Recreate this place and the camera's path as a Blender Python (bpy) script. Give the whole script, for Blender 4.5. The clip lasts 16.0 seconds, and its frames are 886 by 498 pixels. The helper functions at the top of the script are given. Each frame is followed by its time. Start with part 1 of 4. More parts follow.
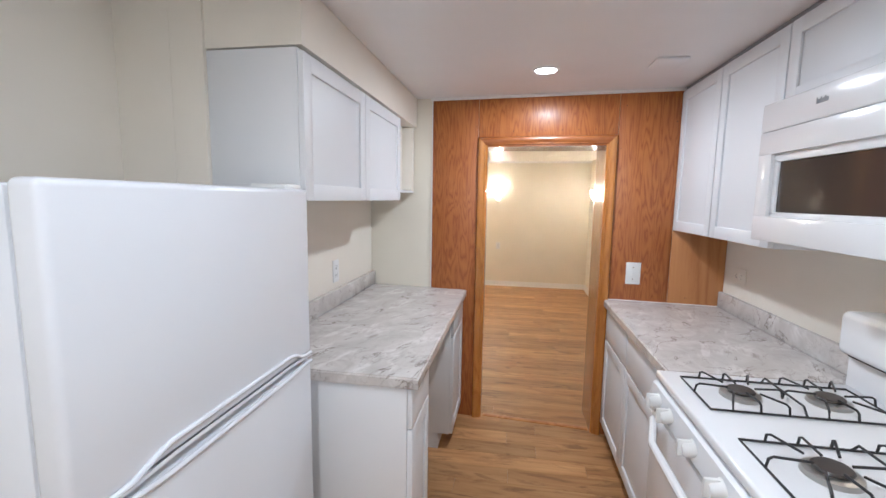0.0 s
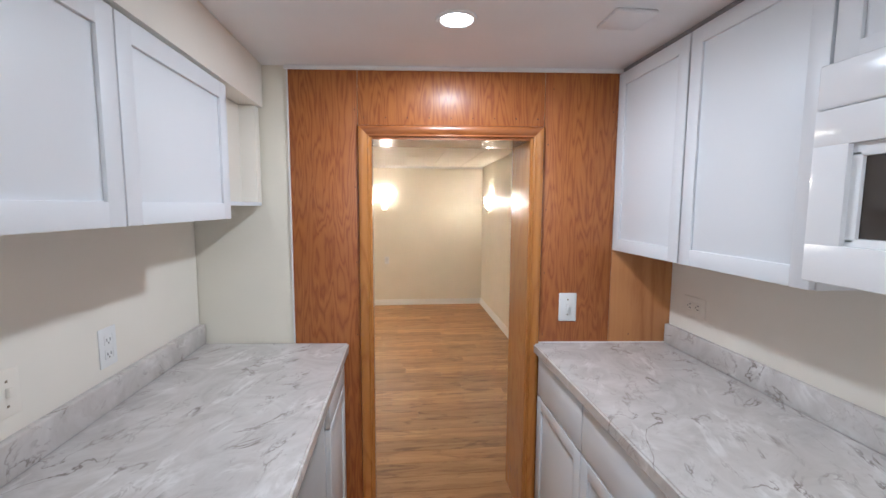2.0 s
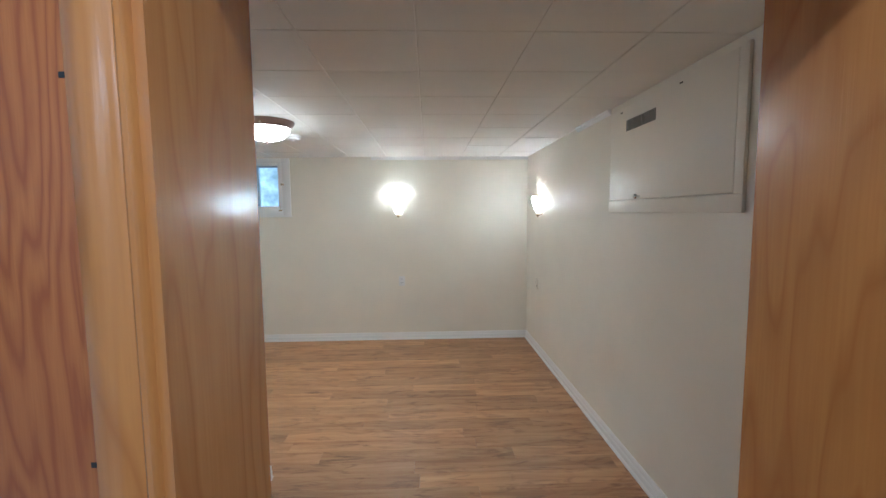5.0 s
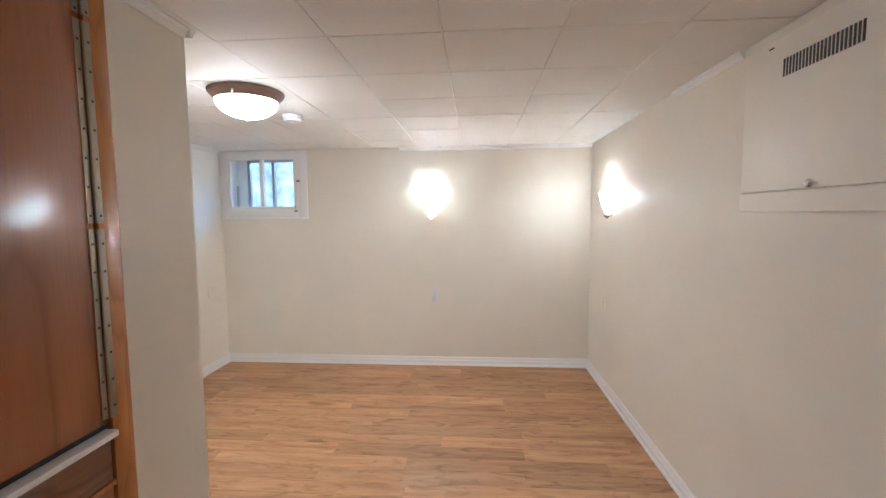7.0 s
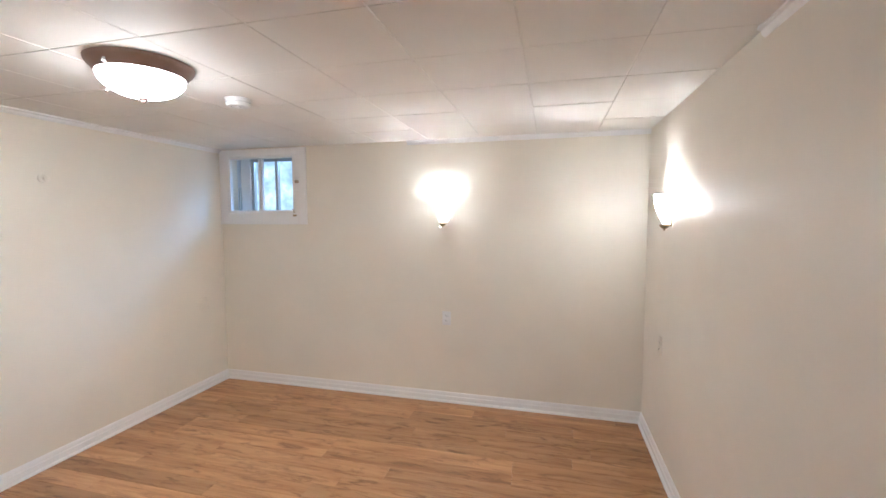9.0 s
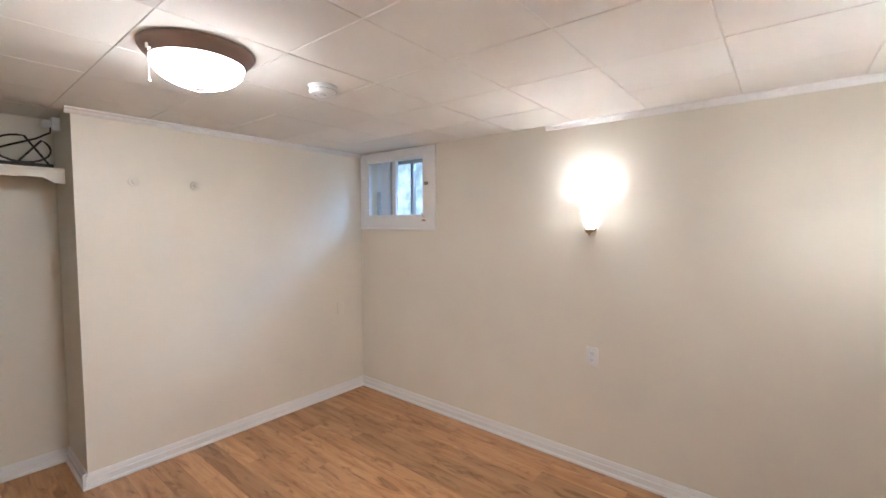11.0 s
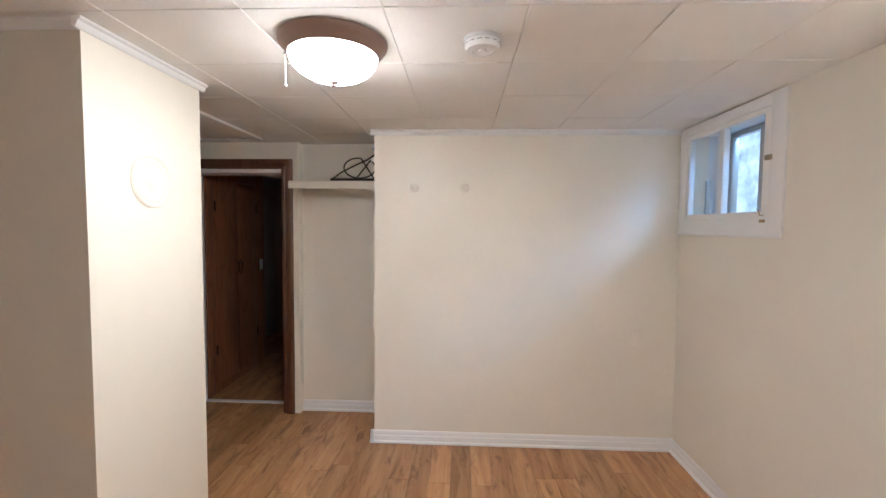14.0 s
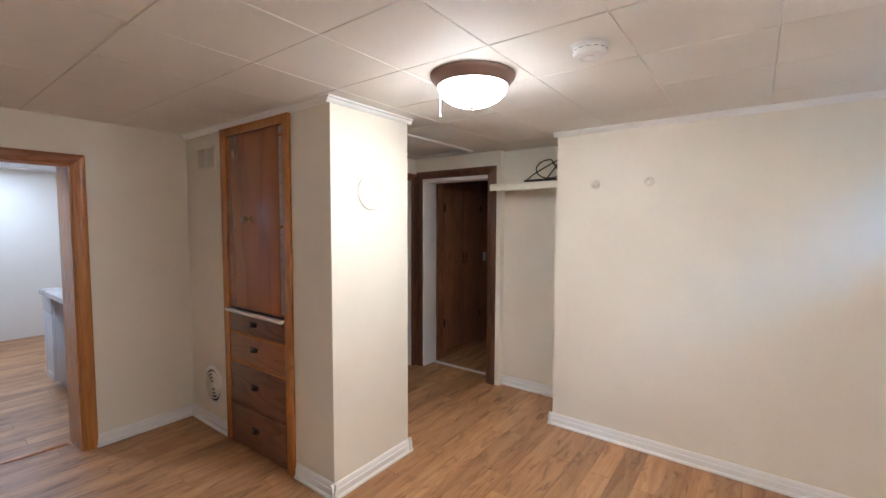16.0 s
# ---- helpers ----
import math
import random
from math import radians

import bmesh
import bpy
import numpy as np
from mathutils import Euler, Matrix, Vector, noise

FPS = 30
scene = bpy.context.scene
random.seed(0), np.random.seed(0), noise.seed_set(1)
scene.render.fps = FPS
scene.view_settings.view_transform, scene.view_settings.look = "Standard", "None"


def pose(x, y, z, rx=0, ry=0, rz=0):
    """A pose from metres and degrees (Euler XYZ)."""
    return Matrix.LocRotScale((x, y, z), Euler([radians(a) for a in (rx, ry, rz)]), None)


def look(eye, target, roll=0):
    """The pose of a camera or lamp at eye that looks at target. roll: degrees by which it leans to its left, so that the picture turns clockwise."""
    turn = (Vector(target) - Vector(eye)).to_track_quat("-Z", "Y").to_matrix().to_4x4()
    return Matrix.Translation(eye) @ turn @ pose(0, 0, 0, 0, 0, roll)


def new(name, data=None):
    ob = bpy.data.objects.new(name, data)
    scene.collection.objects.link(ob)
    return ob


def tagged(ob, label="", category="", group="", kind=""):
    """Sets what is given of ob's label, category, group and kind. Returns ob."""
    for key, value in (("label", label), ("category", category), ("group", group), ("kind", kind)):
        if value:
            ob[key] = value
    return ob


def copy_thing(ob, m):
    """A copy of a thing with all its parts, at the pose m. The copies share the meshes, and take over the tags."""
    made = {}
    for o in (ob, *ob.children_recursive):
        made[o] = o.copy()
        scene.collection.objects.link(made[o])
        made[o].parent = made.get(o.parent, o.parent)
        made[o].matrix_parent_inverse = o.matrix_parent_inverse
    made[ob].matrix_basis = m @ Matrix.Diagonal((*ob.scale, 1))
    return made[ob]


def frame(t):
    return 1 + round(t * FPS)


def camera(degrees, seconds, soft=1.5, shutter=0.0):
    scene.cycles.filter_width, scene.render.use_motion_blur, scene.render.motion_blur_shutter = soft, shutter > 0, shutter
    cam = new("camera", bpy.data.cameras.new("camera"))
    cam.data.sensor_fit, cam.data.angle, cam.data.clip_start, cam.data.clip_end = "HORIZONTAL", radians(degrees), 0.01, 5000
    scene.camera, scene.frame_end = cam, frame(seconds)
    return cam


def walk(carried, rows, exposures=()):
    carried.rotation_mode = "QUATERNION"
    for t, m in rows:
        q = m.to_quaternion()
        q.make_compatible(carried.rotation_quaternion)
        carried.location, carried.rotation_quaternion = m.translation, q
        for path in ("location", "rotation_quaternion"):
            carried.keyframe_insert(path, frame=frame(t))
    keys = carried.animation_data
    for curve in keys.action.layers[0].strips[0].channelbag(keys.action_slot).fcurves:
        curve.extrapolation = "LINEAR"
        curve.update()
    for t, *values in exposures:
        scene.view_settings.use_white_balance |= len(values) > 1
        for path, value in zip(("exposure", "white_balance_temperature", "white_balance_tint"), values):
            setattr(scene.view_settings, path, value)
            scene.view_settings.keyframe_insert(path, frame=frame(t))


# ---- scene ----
cam = camera(93.0, 16.0)
PATH = [
    (0, (0.059, -0.188, 1.53), (-0.272, 1.77, 1.291), 0.9),
    (0.5, (0.043, -0.082, 1.541), (-0.078, 1.9, 1.302), 0.9),
    (1, (0.027, 0.091, 1.561), (0.088, 2.079, 1.347), 0.7),
    (1.5, (0.019, 0.347, 1.562), (0.168, 2.332, 1.365), 0.5),
    (2, (-0.001, 0.641, 1.563), (0.2, 2.621, 1.362), 0.3),
    (2.5, (-0.009, 0.943, 1.57), (0.213, 2.921, 1.374), 0.2),
    (3, (0.024, 1.19, 1.566), (0.24, 3.17, 1.38), 0.1),
    (3.5, (0.077, 1.448, 1.564), (0.283, 3.429, 1.384), 0.2),
    (4, (0.105, 1.714, 1.53), (0.285, 3.698, 1.357), 0.2),
    (4.5, (0.102, 1.989, 1.53), (0.238, 3.976, 1.358), -0.1),
    (6.8, (0.170, 3.045, 1.522), (0.023, 5.032, 1.351), -0.7),
    (7, (0.188, 3.118, 1.519), (0.035, 5.106, 1.358), -0.5),
    (7.5, (0.275, 3.316, 1.523), (0.086, 5.301, 1.374), -0.2),
    (8, (0.359, 3.507, 1.532), (0.124, 5.489, 1.389), -0.3),
    (8.2, (0.422, 3.613, 1.535), (0.146, 5.589, 1.395), -0.3),
    (10.3, (0.72, 4.38, 1.575), (-0.26, 6.117, 1.43), 0.1),
    (10.5, (0.707, 4.485, 1.555), (-0.355, 6.175, 1.425), 0.1),
    (11, (0.693, 4.678, 1.541), (-0.567, 6.226, 1.423), 0.1),
    (11.5, (0.709, 4.87, 1.532), (-0.759, 6.224, 1.411), 0.1),
    (12, (0.696, 5.072, 1.538), (-0.963, 6.181, 1.409), 0.3),
    (12.5, (0.634, 5.29, 1.577), (-1.17, 6.143, 1.439), 0.5),
    (13, (0.564, 5.446, 1.572), (-1.346, 6.023, 1.446), 0.5),
    (13.5, (0.5, 5.662, 1.573), (-1.483, 5.892, 1.449), 0.5),
    (14, (0.486, 5.814, 1.535), (-1.509, 5.727, 1.426), 0.5),
    (14.5, (0.515, 5.969, 1.518), (-1.442, 5.571, 1.406), 0.5),
    (15, (0.518, 6.118, 1.531), (-1.355, 5.428, 1.41), 0.4),
    (15.5, (0.541, 6.282, 1.516), (-1.209, 5.321, 1.395), 0.2),
    (16, (0.6, 6.404, 1.523), (-1.001, 5.212, 1.4), 0.2),
]
EXPO = [(0.0, 0.46, 5450, 8), (2.5, 0.28, 5250, 7), (3.5, 0.22, 4850, 3), (4.5, -0.1, 4250, 0), (7.0, 0.36, 4500, 7), (8.2, 0.32, 4550, 8), (11.0, 0.12, 4680, 10), (13.5, 0.12, 4700, 10), (16.0, 0.24, 4660, 9)]
walk(cam, [(t, look(eye, target, roll)) for t, eye, target, roll in PATH], EXPO)

# ---- world and lights ----
world = bpy.data.worlds.new("sky")
scene.world = world
world.use_nodes = True
wn = world.node_tree.nodes
sky = wn.new("ShaderNodeTexSky")
sky.sky_type, sky.sun_disc, sky.sun_elevation, sky.sun_rotation = "NISHITA", False, radians(50), radians(30)
wn["Background"].inputs[1].default_value = 0.12
world.node_tree.links.new(sky.outputs[0], wn["Background"].inputs[0])
sun = new("sun", bpy.data.lights.new("sun", "SUN"))
sun.data.energy, sun.data.angle, sun.data.color = 1.5, radians(10), (1, 0.96, 0.9)
sun.matrix_world = look((0, 20, 20), (-2, 7, 1))

WARM, COOL = (1.0, 0.80, 0.57), (1.0, 0.965, 0.92)


def lamp(name, kind, place, watts, colour, size=0.05, aim=None):
    ob = new(name, bpy.data.lights.new(name, kind))
    ob.data.energy, ob.data.color = watts, colour
    if kind == "AREA":
        ob.data.shape, ob.data.size = "DISK", size
    else:
        ob.data.shadow_soft_size = size
    ob.matrix_world = look(place, aim) if aim else Matrix.Translation(place)
    return ob


KZ, RZ = 2.19, 2.185  # ceiling heights of kitchen and room
# the middle beam, y 0.55, is added fill; no downlight is seen there
for dx, dy, watts in ((0.19, 2.11, 10.0), (0.19, 0.55, 6.0), (-0.20, -0.60, 12.0)):
    lamp("downlight_beam", "AREA", (dx, dy, KZ - 0.012), watts, COOL, 0.10, (dx, dy, 0))
lamp("window_sky", "AREA", (-1.25, 9.2, 3.1), 55, (0.50, 0.74, 1.0), 1.1, (-2.1, 7.0, 1.75))

# ---- materials ----


class Mat:
    """A node material with short ways to add nodes."""

    def __init__(self, name, rough=0.5, metal=0.0, colour=(0.8, 0.8, 0.8), coat=0.0):
        self.m = bpy.data.materials.new(name)
        self.m.use_nodes = True
        self.t = self.m.node_tree
        self.b = self.t.nodes["Principled BSDF"]
        self.set("Base Color", (*colour, 1)), self.set("Roughness", rough), self.set("Metallic", metal)
        if coat:
            self.set("Coat Weight", coat), self.set("Coat Roughness", 0.27)

    def set(self, key, value):
        self.b.inputs[key].default_value = value

    def add(self, kind, inputs=(), **props):
        n = self.t.nodes.new("ShaderNode" + kind)
        if "operation" in props:
            n.operation = props["operation"]
        if "feature" in props:
            n.feature = props["feature"]
        if "data_type" in props:
            n.data_type, n.blend_type = props["data_type"], props["blend_type"]
        for k, v in dict(inputs).items():
            if isinstance(v, bpy.types.NodeSocket):
                self.t.links.new(v, n.inputs[k])
            else:
                n.inputs[k].default_value = v
        return n

    def link(self, out, key):
        self.t.links.new(out, self.b.inputs[key])

    def coords(self, scale=(1, 1, 1), shift=None, rot=(0, 0, 0)):
        c = self.add("TexCoord").outputs["Object"]
        ins = {"Vector": c, "Scale": scale, "Rotation": [radians(a) for a in rot]}
        if shift is not None:
            ins["Location"] = shift
        return self.add("Mapping", ins).outputs[0]

    def noise(self, vec, scale, detail=4.0, rough=0.55, dist=0.0):
        return self.add("TexNoise", {"Vector": vec, "Scale": scale, "Detail": detail, "Roughness": rough, "Distortion": dist}).outputs["Fac"]

    def ramp(self, fac, *stops):
        n = self.add("ValToRGB", {"Fac": fac})
        e = n.color_ramp.elements
        while len(e) < len(stops):
            e.new(0.5)
        for el, (p, c) in zip(e, stops):
            el.position, el.color = p, (*c, 1)
        return n.outputs[0]

    def mix(self, fac, a, b, blend="MIX"):
        n = self.add("Mix", data_type="RGBA", blend_type=blend)
        for sock, v in ((n.inputs[0], fac), (n.inputs[6], a), (n.inputs[7], b)):
            if isinstance(v, bpy.types.NodeSocket):
                self.t.links.new(v, sock)
            else:
                sock.default_value = v if isinstance(v, float) else (*v, 1)
        return n.outputs[2]

    def bump(self, height, strength=0.2, dist=0.002):
        n = self.add("Bump", {"Height": height, "Strength": strength, "Distance": dist})
        self.link(n.outputs[0], "Normal")

    def shifted(self):
        """Object coordinates moved by each object's own random number."""
        r = self.add("ObjectInfo").outputs["Random"]
        v = self.add("VectorMath", {0: self.add("TexCoord").outputs["Object"]}, operation="ADD")
        k = self.add("VectorMath", {0: (37.0, 19.0, 11.0)}, operation="SCALE")
        self.t.links.new(r, k.inputs["Scale"])
        self.t.links.new(k.outputs[0], v.inputs[1])
        return v.outputs[0], r


def paint(name, colour, rough=0.5, var=0.06, bump=0.12, grain=90):
    p = Mat(name, rough)
    v = p.coords()
    big = p.noise(v, 1.7, 4)
    dark = tuple(c * (1 - var) for c in colour)
    p.link(p.ramp(big, (0.3, dark), (0.7, colour)), "Base Color")
    fine = p.noise(v, grain, 3)
    p.link(p.ramp(p.noise(v, 6, 3), (0.3, (rough * 0.9,) * 3), (0.7, (min(1, rough * 1.12),) * 3)), "Roughness")
    p.bump(fine, bump, 0.0012)
    return p.m


def wood(name, light, dark, rough, axis="z", scale=1.0, coat=0.0, contrast=1.0, per_object=False, figure=1.0, soft=False):
    """Sawn wood: long growth lines along an axis, waved into cathedral figures."""
    p = Mat(name, rough, coat=coat)
    v, r = p.shifted()
    sq = {"x": (0.16, 1, 1), "y": (1, 0.16, 1), "z": (1, 1, 0.16)}[axis]
    st = p.add("Mapping", {"Vector": v, "Scale": [s * scale for s in sq]}).outputs[0]
    warp = p.noise(st, 3.2 * figure, 3, 0.5)
    rings = p.add("Math", {0: warp, 1: 13.0 * figure}, operation="MULTIPLY").outputs[0]
    rings = p.add("Math", {0: rings}, operation="FRACT").outputs[0]
    if soft:  # rotary-cut veneer: ragged flame bands
        flame = p.noise(p.add("Mapping", {"Vector": v, "Scale": [k * scale for k in (1, 1, 0.11)]}).outputs[0], 3.6, 3, 0.5, 0.35)
        rag = p.noise(p.add("Mapping", {"Vector": v, "Scale": (1, 1, 0.16)}).outputs[0], 70, 3, 0.65)
        bands = p.add("Math", {0: flame, 1: 26.0}, operation="MULTIPLY").outputs[0]
        rings = p.add("Math", {0: p.add("Math", {0: rag, 1: 0.9}, operation="MULTIPLY").outputs[0], 1: bands}, operation="ADD").outputs[0]
        rings = p.add("Math", {0: rings, 1: 1.0}, operation="PINGPONG").outputs[0]
    thin = {"x": (0.03, 1, 1), "y": (1, 0.03, 1), "z": (1, 1, 0.03)}[axis]
    fibre = p.noise(p.add("Mapping", {"Vector": v, "Scale": thin}).outputs[0], 160 * scale, 3)
    mid = tuple((a + b) / 2 for a, b in zip(light, dark))
    base = p.ramp(rings, (0.0, mid), (0.35, light), (0.72, light), (0.92, dark), (1.0, mid))
    if soft:
        base = p.ramp(rings, (0.15, light), (0.55, tuple(0.72 * a + 0.28 * b for a, b in zip(light, dark))), (0.92, tuple(0.2 * a + 0.8 * b for a, b in zip(light, dark))))
    base = p.mix(p.ramp(fibre, (0.35, (0, 0, 0)), (0.75, (0.55 * contrast,) * 3)), base, dark)
    base = p.mix(p.ramp(p.noise(v, 2.2, 2), (0.3, (0, 0, 0)), (0.75, (0.35,) * 3)), base, dark)
    if per_object:
        tone = p.add("MapRange", {0: r, 3: 0.76, 4: 1.16}).outputs[0]
        hsv = p.add("HueSaturation", {"Color": base, "Value": tone, "Saturation": 0.96})
        base = hsv.outputs[0]
    p.link(base, "Base Color")
    p.bump(fibre, 0.22, 0.001)
    return p.m


CREAM = paint("cream_wall_paint", (0.85, 0.80, 0.685), 0.42)
KWALL = paint("kitchen_wall_paint", (0.86, 0.81, 0.72), 0.5)
CEILW = paint("ceiling_paint", (0.86, 0.835, 0.78), 0.72, bump=0.2)
KCEIL = paint("kitchen_ceiling_paint", (0.86, 0.85, 0.85), 0.45)
TRIM = paint("white_gloss_trim", (0.87, 0.86, 0.84), 0.45, 0.02, 0.0)
CABW = paint("white_cabinet_lacquer", (0.75, 0.765, 0.79), 0.46, 0.02, 0.03)
CABIN = paint("cabinet_side_laminate", (0.76, 0.77, 0.79), 0.4, 0.02, 0.03)
ENAMEL = Mat("white_enamel", 0.16, colour=(0.80, 0.81, 0.83)).m
FRIDGE = paint("fridge_white_steel", (0.73, 0.755, 0.80), 0.24, 0.02, 0.06, 260)
PLAST = Mat("white_plastic", 0.35, colour=(0.80, 0.80, 0.79)).m
IVORY = Mat("ivory_plastic", 0.4, colour=(0.74, 0.70, 0.60)).m
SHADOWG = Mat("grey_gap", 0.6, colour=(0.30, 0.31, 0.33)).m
DARKSLOT = Mat("dark_slot", 0.6, colour=(0.03, 0.027, 0.025)).m
IRON = Mat("black_grate_iron", 0.42, colour=(0.02, 0.02, 0.022)).m
BURNER = Mat("burner_cap_enamel", 0.35, colour=(0.05, 0.042, 0.038)).m
ALU = Mat("burner_aluminium", 0.35, 0.9, (0.5, 0.49, 0.47)).m
STEEL = Mat("hinge_steel", 0.45, 1.0, (0.36, 0.30, 0.22)).m
CHROME = Mat("chrome", 0.12, 1.0, (0.75, 0.75, 0.75)).m
BRONZE = Mat("bronze_lamp_rim", 0.42, 0.3, (0.25, 0.17, 0.135)).m
BRASS = Mat("aged_brass", 0.35, 1.0, (0.42, 0.31, 0.16)).m
CUP = Mat("black_iron_pull", 0.45, 0.6, (0.02, 0.017, 0.015)).m
RUBBER = Mat("black_cable", 0.5, colour=(0.015, 0.012, 0.01)).m
MWGLASS = Mat("dark_oven_glass", 0.04, colour=(0.055, 0.045, 0.04)).m
PANEL = wood("orange_fir_plywood", (0.45, 0.160, 0.035), (0.25, 0.064, 0.015), 0.42, "z", 3.4, 0.2, 0.6, soft=True)
PANELL = wood("pale_fir_plywood", (0.55, 0.25, 0.085), (0.36, 0.13, 0.038), 0.32, "z", 0.6, 0.4, 0.5, soft=True)
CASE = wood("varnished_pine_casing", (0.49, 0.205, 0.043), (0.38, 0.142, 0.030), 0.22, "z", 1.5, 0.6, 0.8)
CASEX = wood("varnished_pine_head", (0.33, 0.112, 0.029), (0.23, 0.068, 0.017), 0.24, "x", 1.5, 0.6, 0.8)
MAHOG = wood("red_varnished_door", (0.36, 0.125, 0.031), (0.24, 0.070, 0.018), 0.22, "z", 1.2, 0.7, 0.7, figure=0.6)
DRAWER = wood("brown_drawer_wood", (0.20, 0.082, 0.034), (0.10, 0.036, 0.015), 0.3, "y", 1.3, 0.4, 0.8)
DRAWERL = wood("orange_drawer_wood", (0.36, 0.14, 0.045), (0.23, 0.075, 0.022), 0.3, "y", 1.3, 0.4, 0.8)
DARKW = wood("dark_brown_wood", (0.13, 0.055, 0.026), (0.07, 0.027, 0.013), 0.35, "z", 1.2, 0.3, 0.8)
WARDW = wood("brown_wardrobe_wood", (0.32, 0.145, 0.066), (0.18, 0.072, 0.031), 0.3, "z", 1.2, 0.4, 0.8)


def plank_wood():
    """Oak-look laminate: soft long streaks, pale and dark boards, sparse knots."""
    p = Mat("oak_laminate_plank", 0.32)
    v, r = p.shifted()
    long = p.add("Mapping", {"Vector": v, "Scale": (0.55, 5.0, 1.0)}).outputs[0]
    base = p.ramp(p.noise(long, 2.6, 5, 0.6, 0.6), (0.30, (0.32, 0.150, 0.056)), (0.48, (0.46, 0.245, 0.100)), (0.70, (0.57, 0.330, 0.148)))
    thin = p.add("Mapping", {"Vector": v, "Scale": (1.6, 42.0, 1.0)}).outputs[0]
    fibre = p.noise(thin, 2.4, 4, 0.6)
    base = p.mix(p.ramp(fibre, (0.45, (0, 0, 0)), (0.78, (0.32,) * 3)), base, (0.25, 0.115, 0.045))
    spot = p.add("Mapping", {"Vector": v, "Scale": (2.8, 11.0, 1.0)}).outputs[0]
    knot = p.noise(spot, 1.5, 4, 0.6, 1.1)
    base = p.mix(p.ramp(knot, (0.52, (0, 0, 0)), (0.62, (0.42,) * 3), (0.70, (0.8,) * 3)), base, (0.19, 0.085, 0.034))
    tone = p.add("MapRange", {0: r, 3: 0.76, 4: 1.10}).outputs[0]
    p.link(p.add("HueSaturation", {"Color": base, "Value": tone, "Saturation": 1.0}).outputs[0], "Base Color")
    p.link(p.ramp(fibre, (0.3, (0.36,) * 3), (0.8, (0.5,) * 3)), "Roughness")
    p.bump(fibre, 0.12, 0.0008)
    return p.m


PLANK = plank_wood()



def laminate():
    p = Mat("marbled_counter_laminate", 0.26)
    v = p.coords((1, 1, 1), rot=(0, 0, 24))
    n1 = p.noise(v, 4.5, 6, 0.62, 1.6)
    base = p.ramp(n1, (0.28, (0.47, 0.435, 0.41)), (0.5, (0.56, 0.53, 0.505)), (0.72, (0.65, 0.62, 0.60)))
    flow = p.add("Mapping", {"Vector": v, "Scale": (2.4, 1.0, 1.6)}).outputs[0]

    def veins(scale, width, seed):
        moved = p.add("Mapping", {"Vector": flow, "Location": (seed, seed * 1.7, 0)}).outputs[0]
        n = p.noise(moved, scale, 5, 0.6, 0.9)
        away = p.add("Math", {0: p.add("Math", {0: n, 1: 0.5}, operation="SUBTRACT").outputs[0]}, operation="ABSOLUTE").outputs[0]
        line = p.ramp(away, (0.0, (1, 1, 1)), (width, (0, 0, 0)))
        where = p.ramp(p.noise(moved, scale * 1.4, 2), (0.50, (0, 0, 0)), (0.62, (1, 1, 1)))
        return p.mix(1.0, line, where, "MULTIPLY")

    base = p.mix(p.mix(0.6, (0, 0, 0), veins(2.6, 0.05, 3.0)), base, (0.80, 0.78, 0.76))
    base = p.mix(p.mix(0.9, (0, 0, 0), veins(3.1, 0.022, 8.0)), base, (0.20, 0.16, 0.14))
    base = p.mix(p.mix(0.5, (0, 0, 0), veins(6.5, 0.025, 15.0)), base, (0.30, 0.26, 0.235))
    p.link(base, "Base Color")
    p.bump(n1, 0.08, 0.002)
    return p.m


COUNTER = laminate()


def glowing(name, colour, strength):
    p = Mat(name, 0.3, colour=(0.9, 0.9, 0.88))
    p.set("Emission Color", (*colour, 1)), p.set("Emission Strength", strength)
    return p.m




def lit_bowl():
    """Frosted glass with the bulbs inside: brightest at the bottom, dimmer towards the rim."""
    p = Mat("lit_frosted_bowl", 0.3, colour=(0.9, 0.9, 0.88))
    z = p.add("SeparateXYZ", {0: p.add("TexCoord").outputs["Object"]}).outputs[2]
    p.set("Emission Color", (*WARM, 1))
    p.link(p.add("MapRange", {0: z, 1: -0.062, 2: -0.136, 3: 24.0, 4: 140.0}).outputs[0], "Emission Strength")
    return p.m


BOWL = lit_bowl()


def lit_shade(out):
    """Frosted glass half bowl, brightest in front of the bulb and dim along its rim on the wall."""
    p = Mat("lit_frosted_shade", 0.3, colour=(0.9, 0.9, 0.88))
    d = p.add("VectorMath", {0: p.add("TexCoord").outputs["Object"], 1: out}, operation="DOT_PRODUCT").outputs["Value"]
    p.set("Emission Color", (*WARM, 1))
    p.link(p.add("MapRange", {0: d, 1: 0.06, 2: 0.088, 3: 3.0, 4: 800.0}).outputs[0], "Emission Strength")
    return p.m


LED = glowing("lit_downlight_lens", (1.0, 0.95, 0.9), 14.0)


def glass():
    p = Mat("window_glass", 0.0, colour=(1, 1, 1))
    p.set("Transmission Weight", 1.0), p.set("IOR", 1.05)
    return p.m


GLASS = glass()


def garden():
    p = Mat("garden_distance", 1.0, colour=(0, 0, 0))
    v = p.coords()
    c = p.ramp(p.noise(v, 5, 5), (0.3, (0.42, 0.50, 0.46)), (0.5, (0.72, 0.80, 0.80)), (0.68, (1.05, 1.15, 1.22)))
    p.link(c, "Emission Color"), p.set("Emission Strength", 1.0)
    return p.m


GARDEN = garden()
WELL = paint("blue_white_reveal_paint", (0.85, 0.87, 0.89), 0.5)

# ---- mesh helpers ----


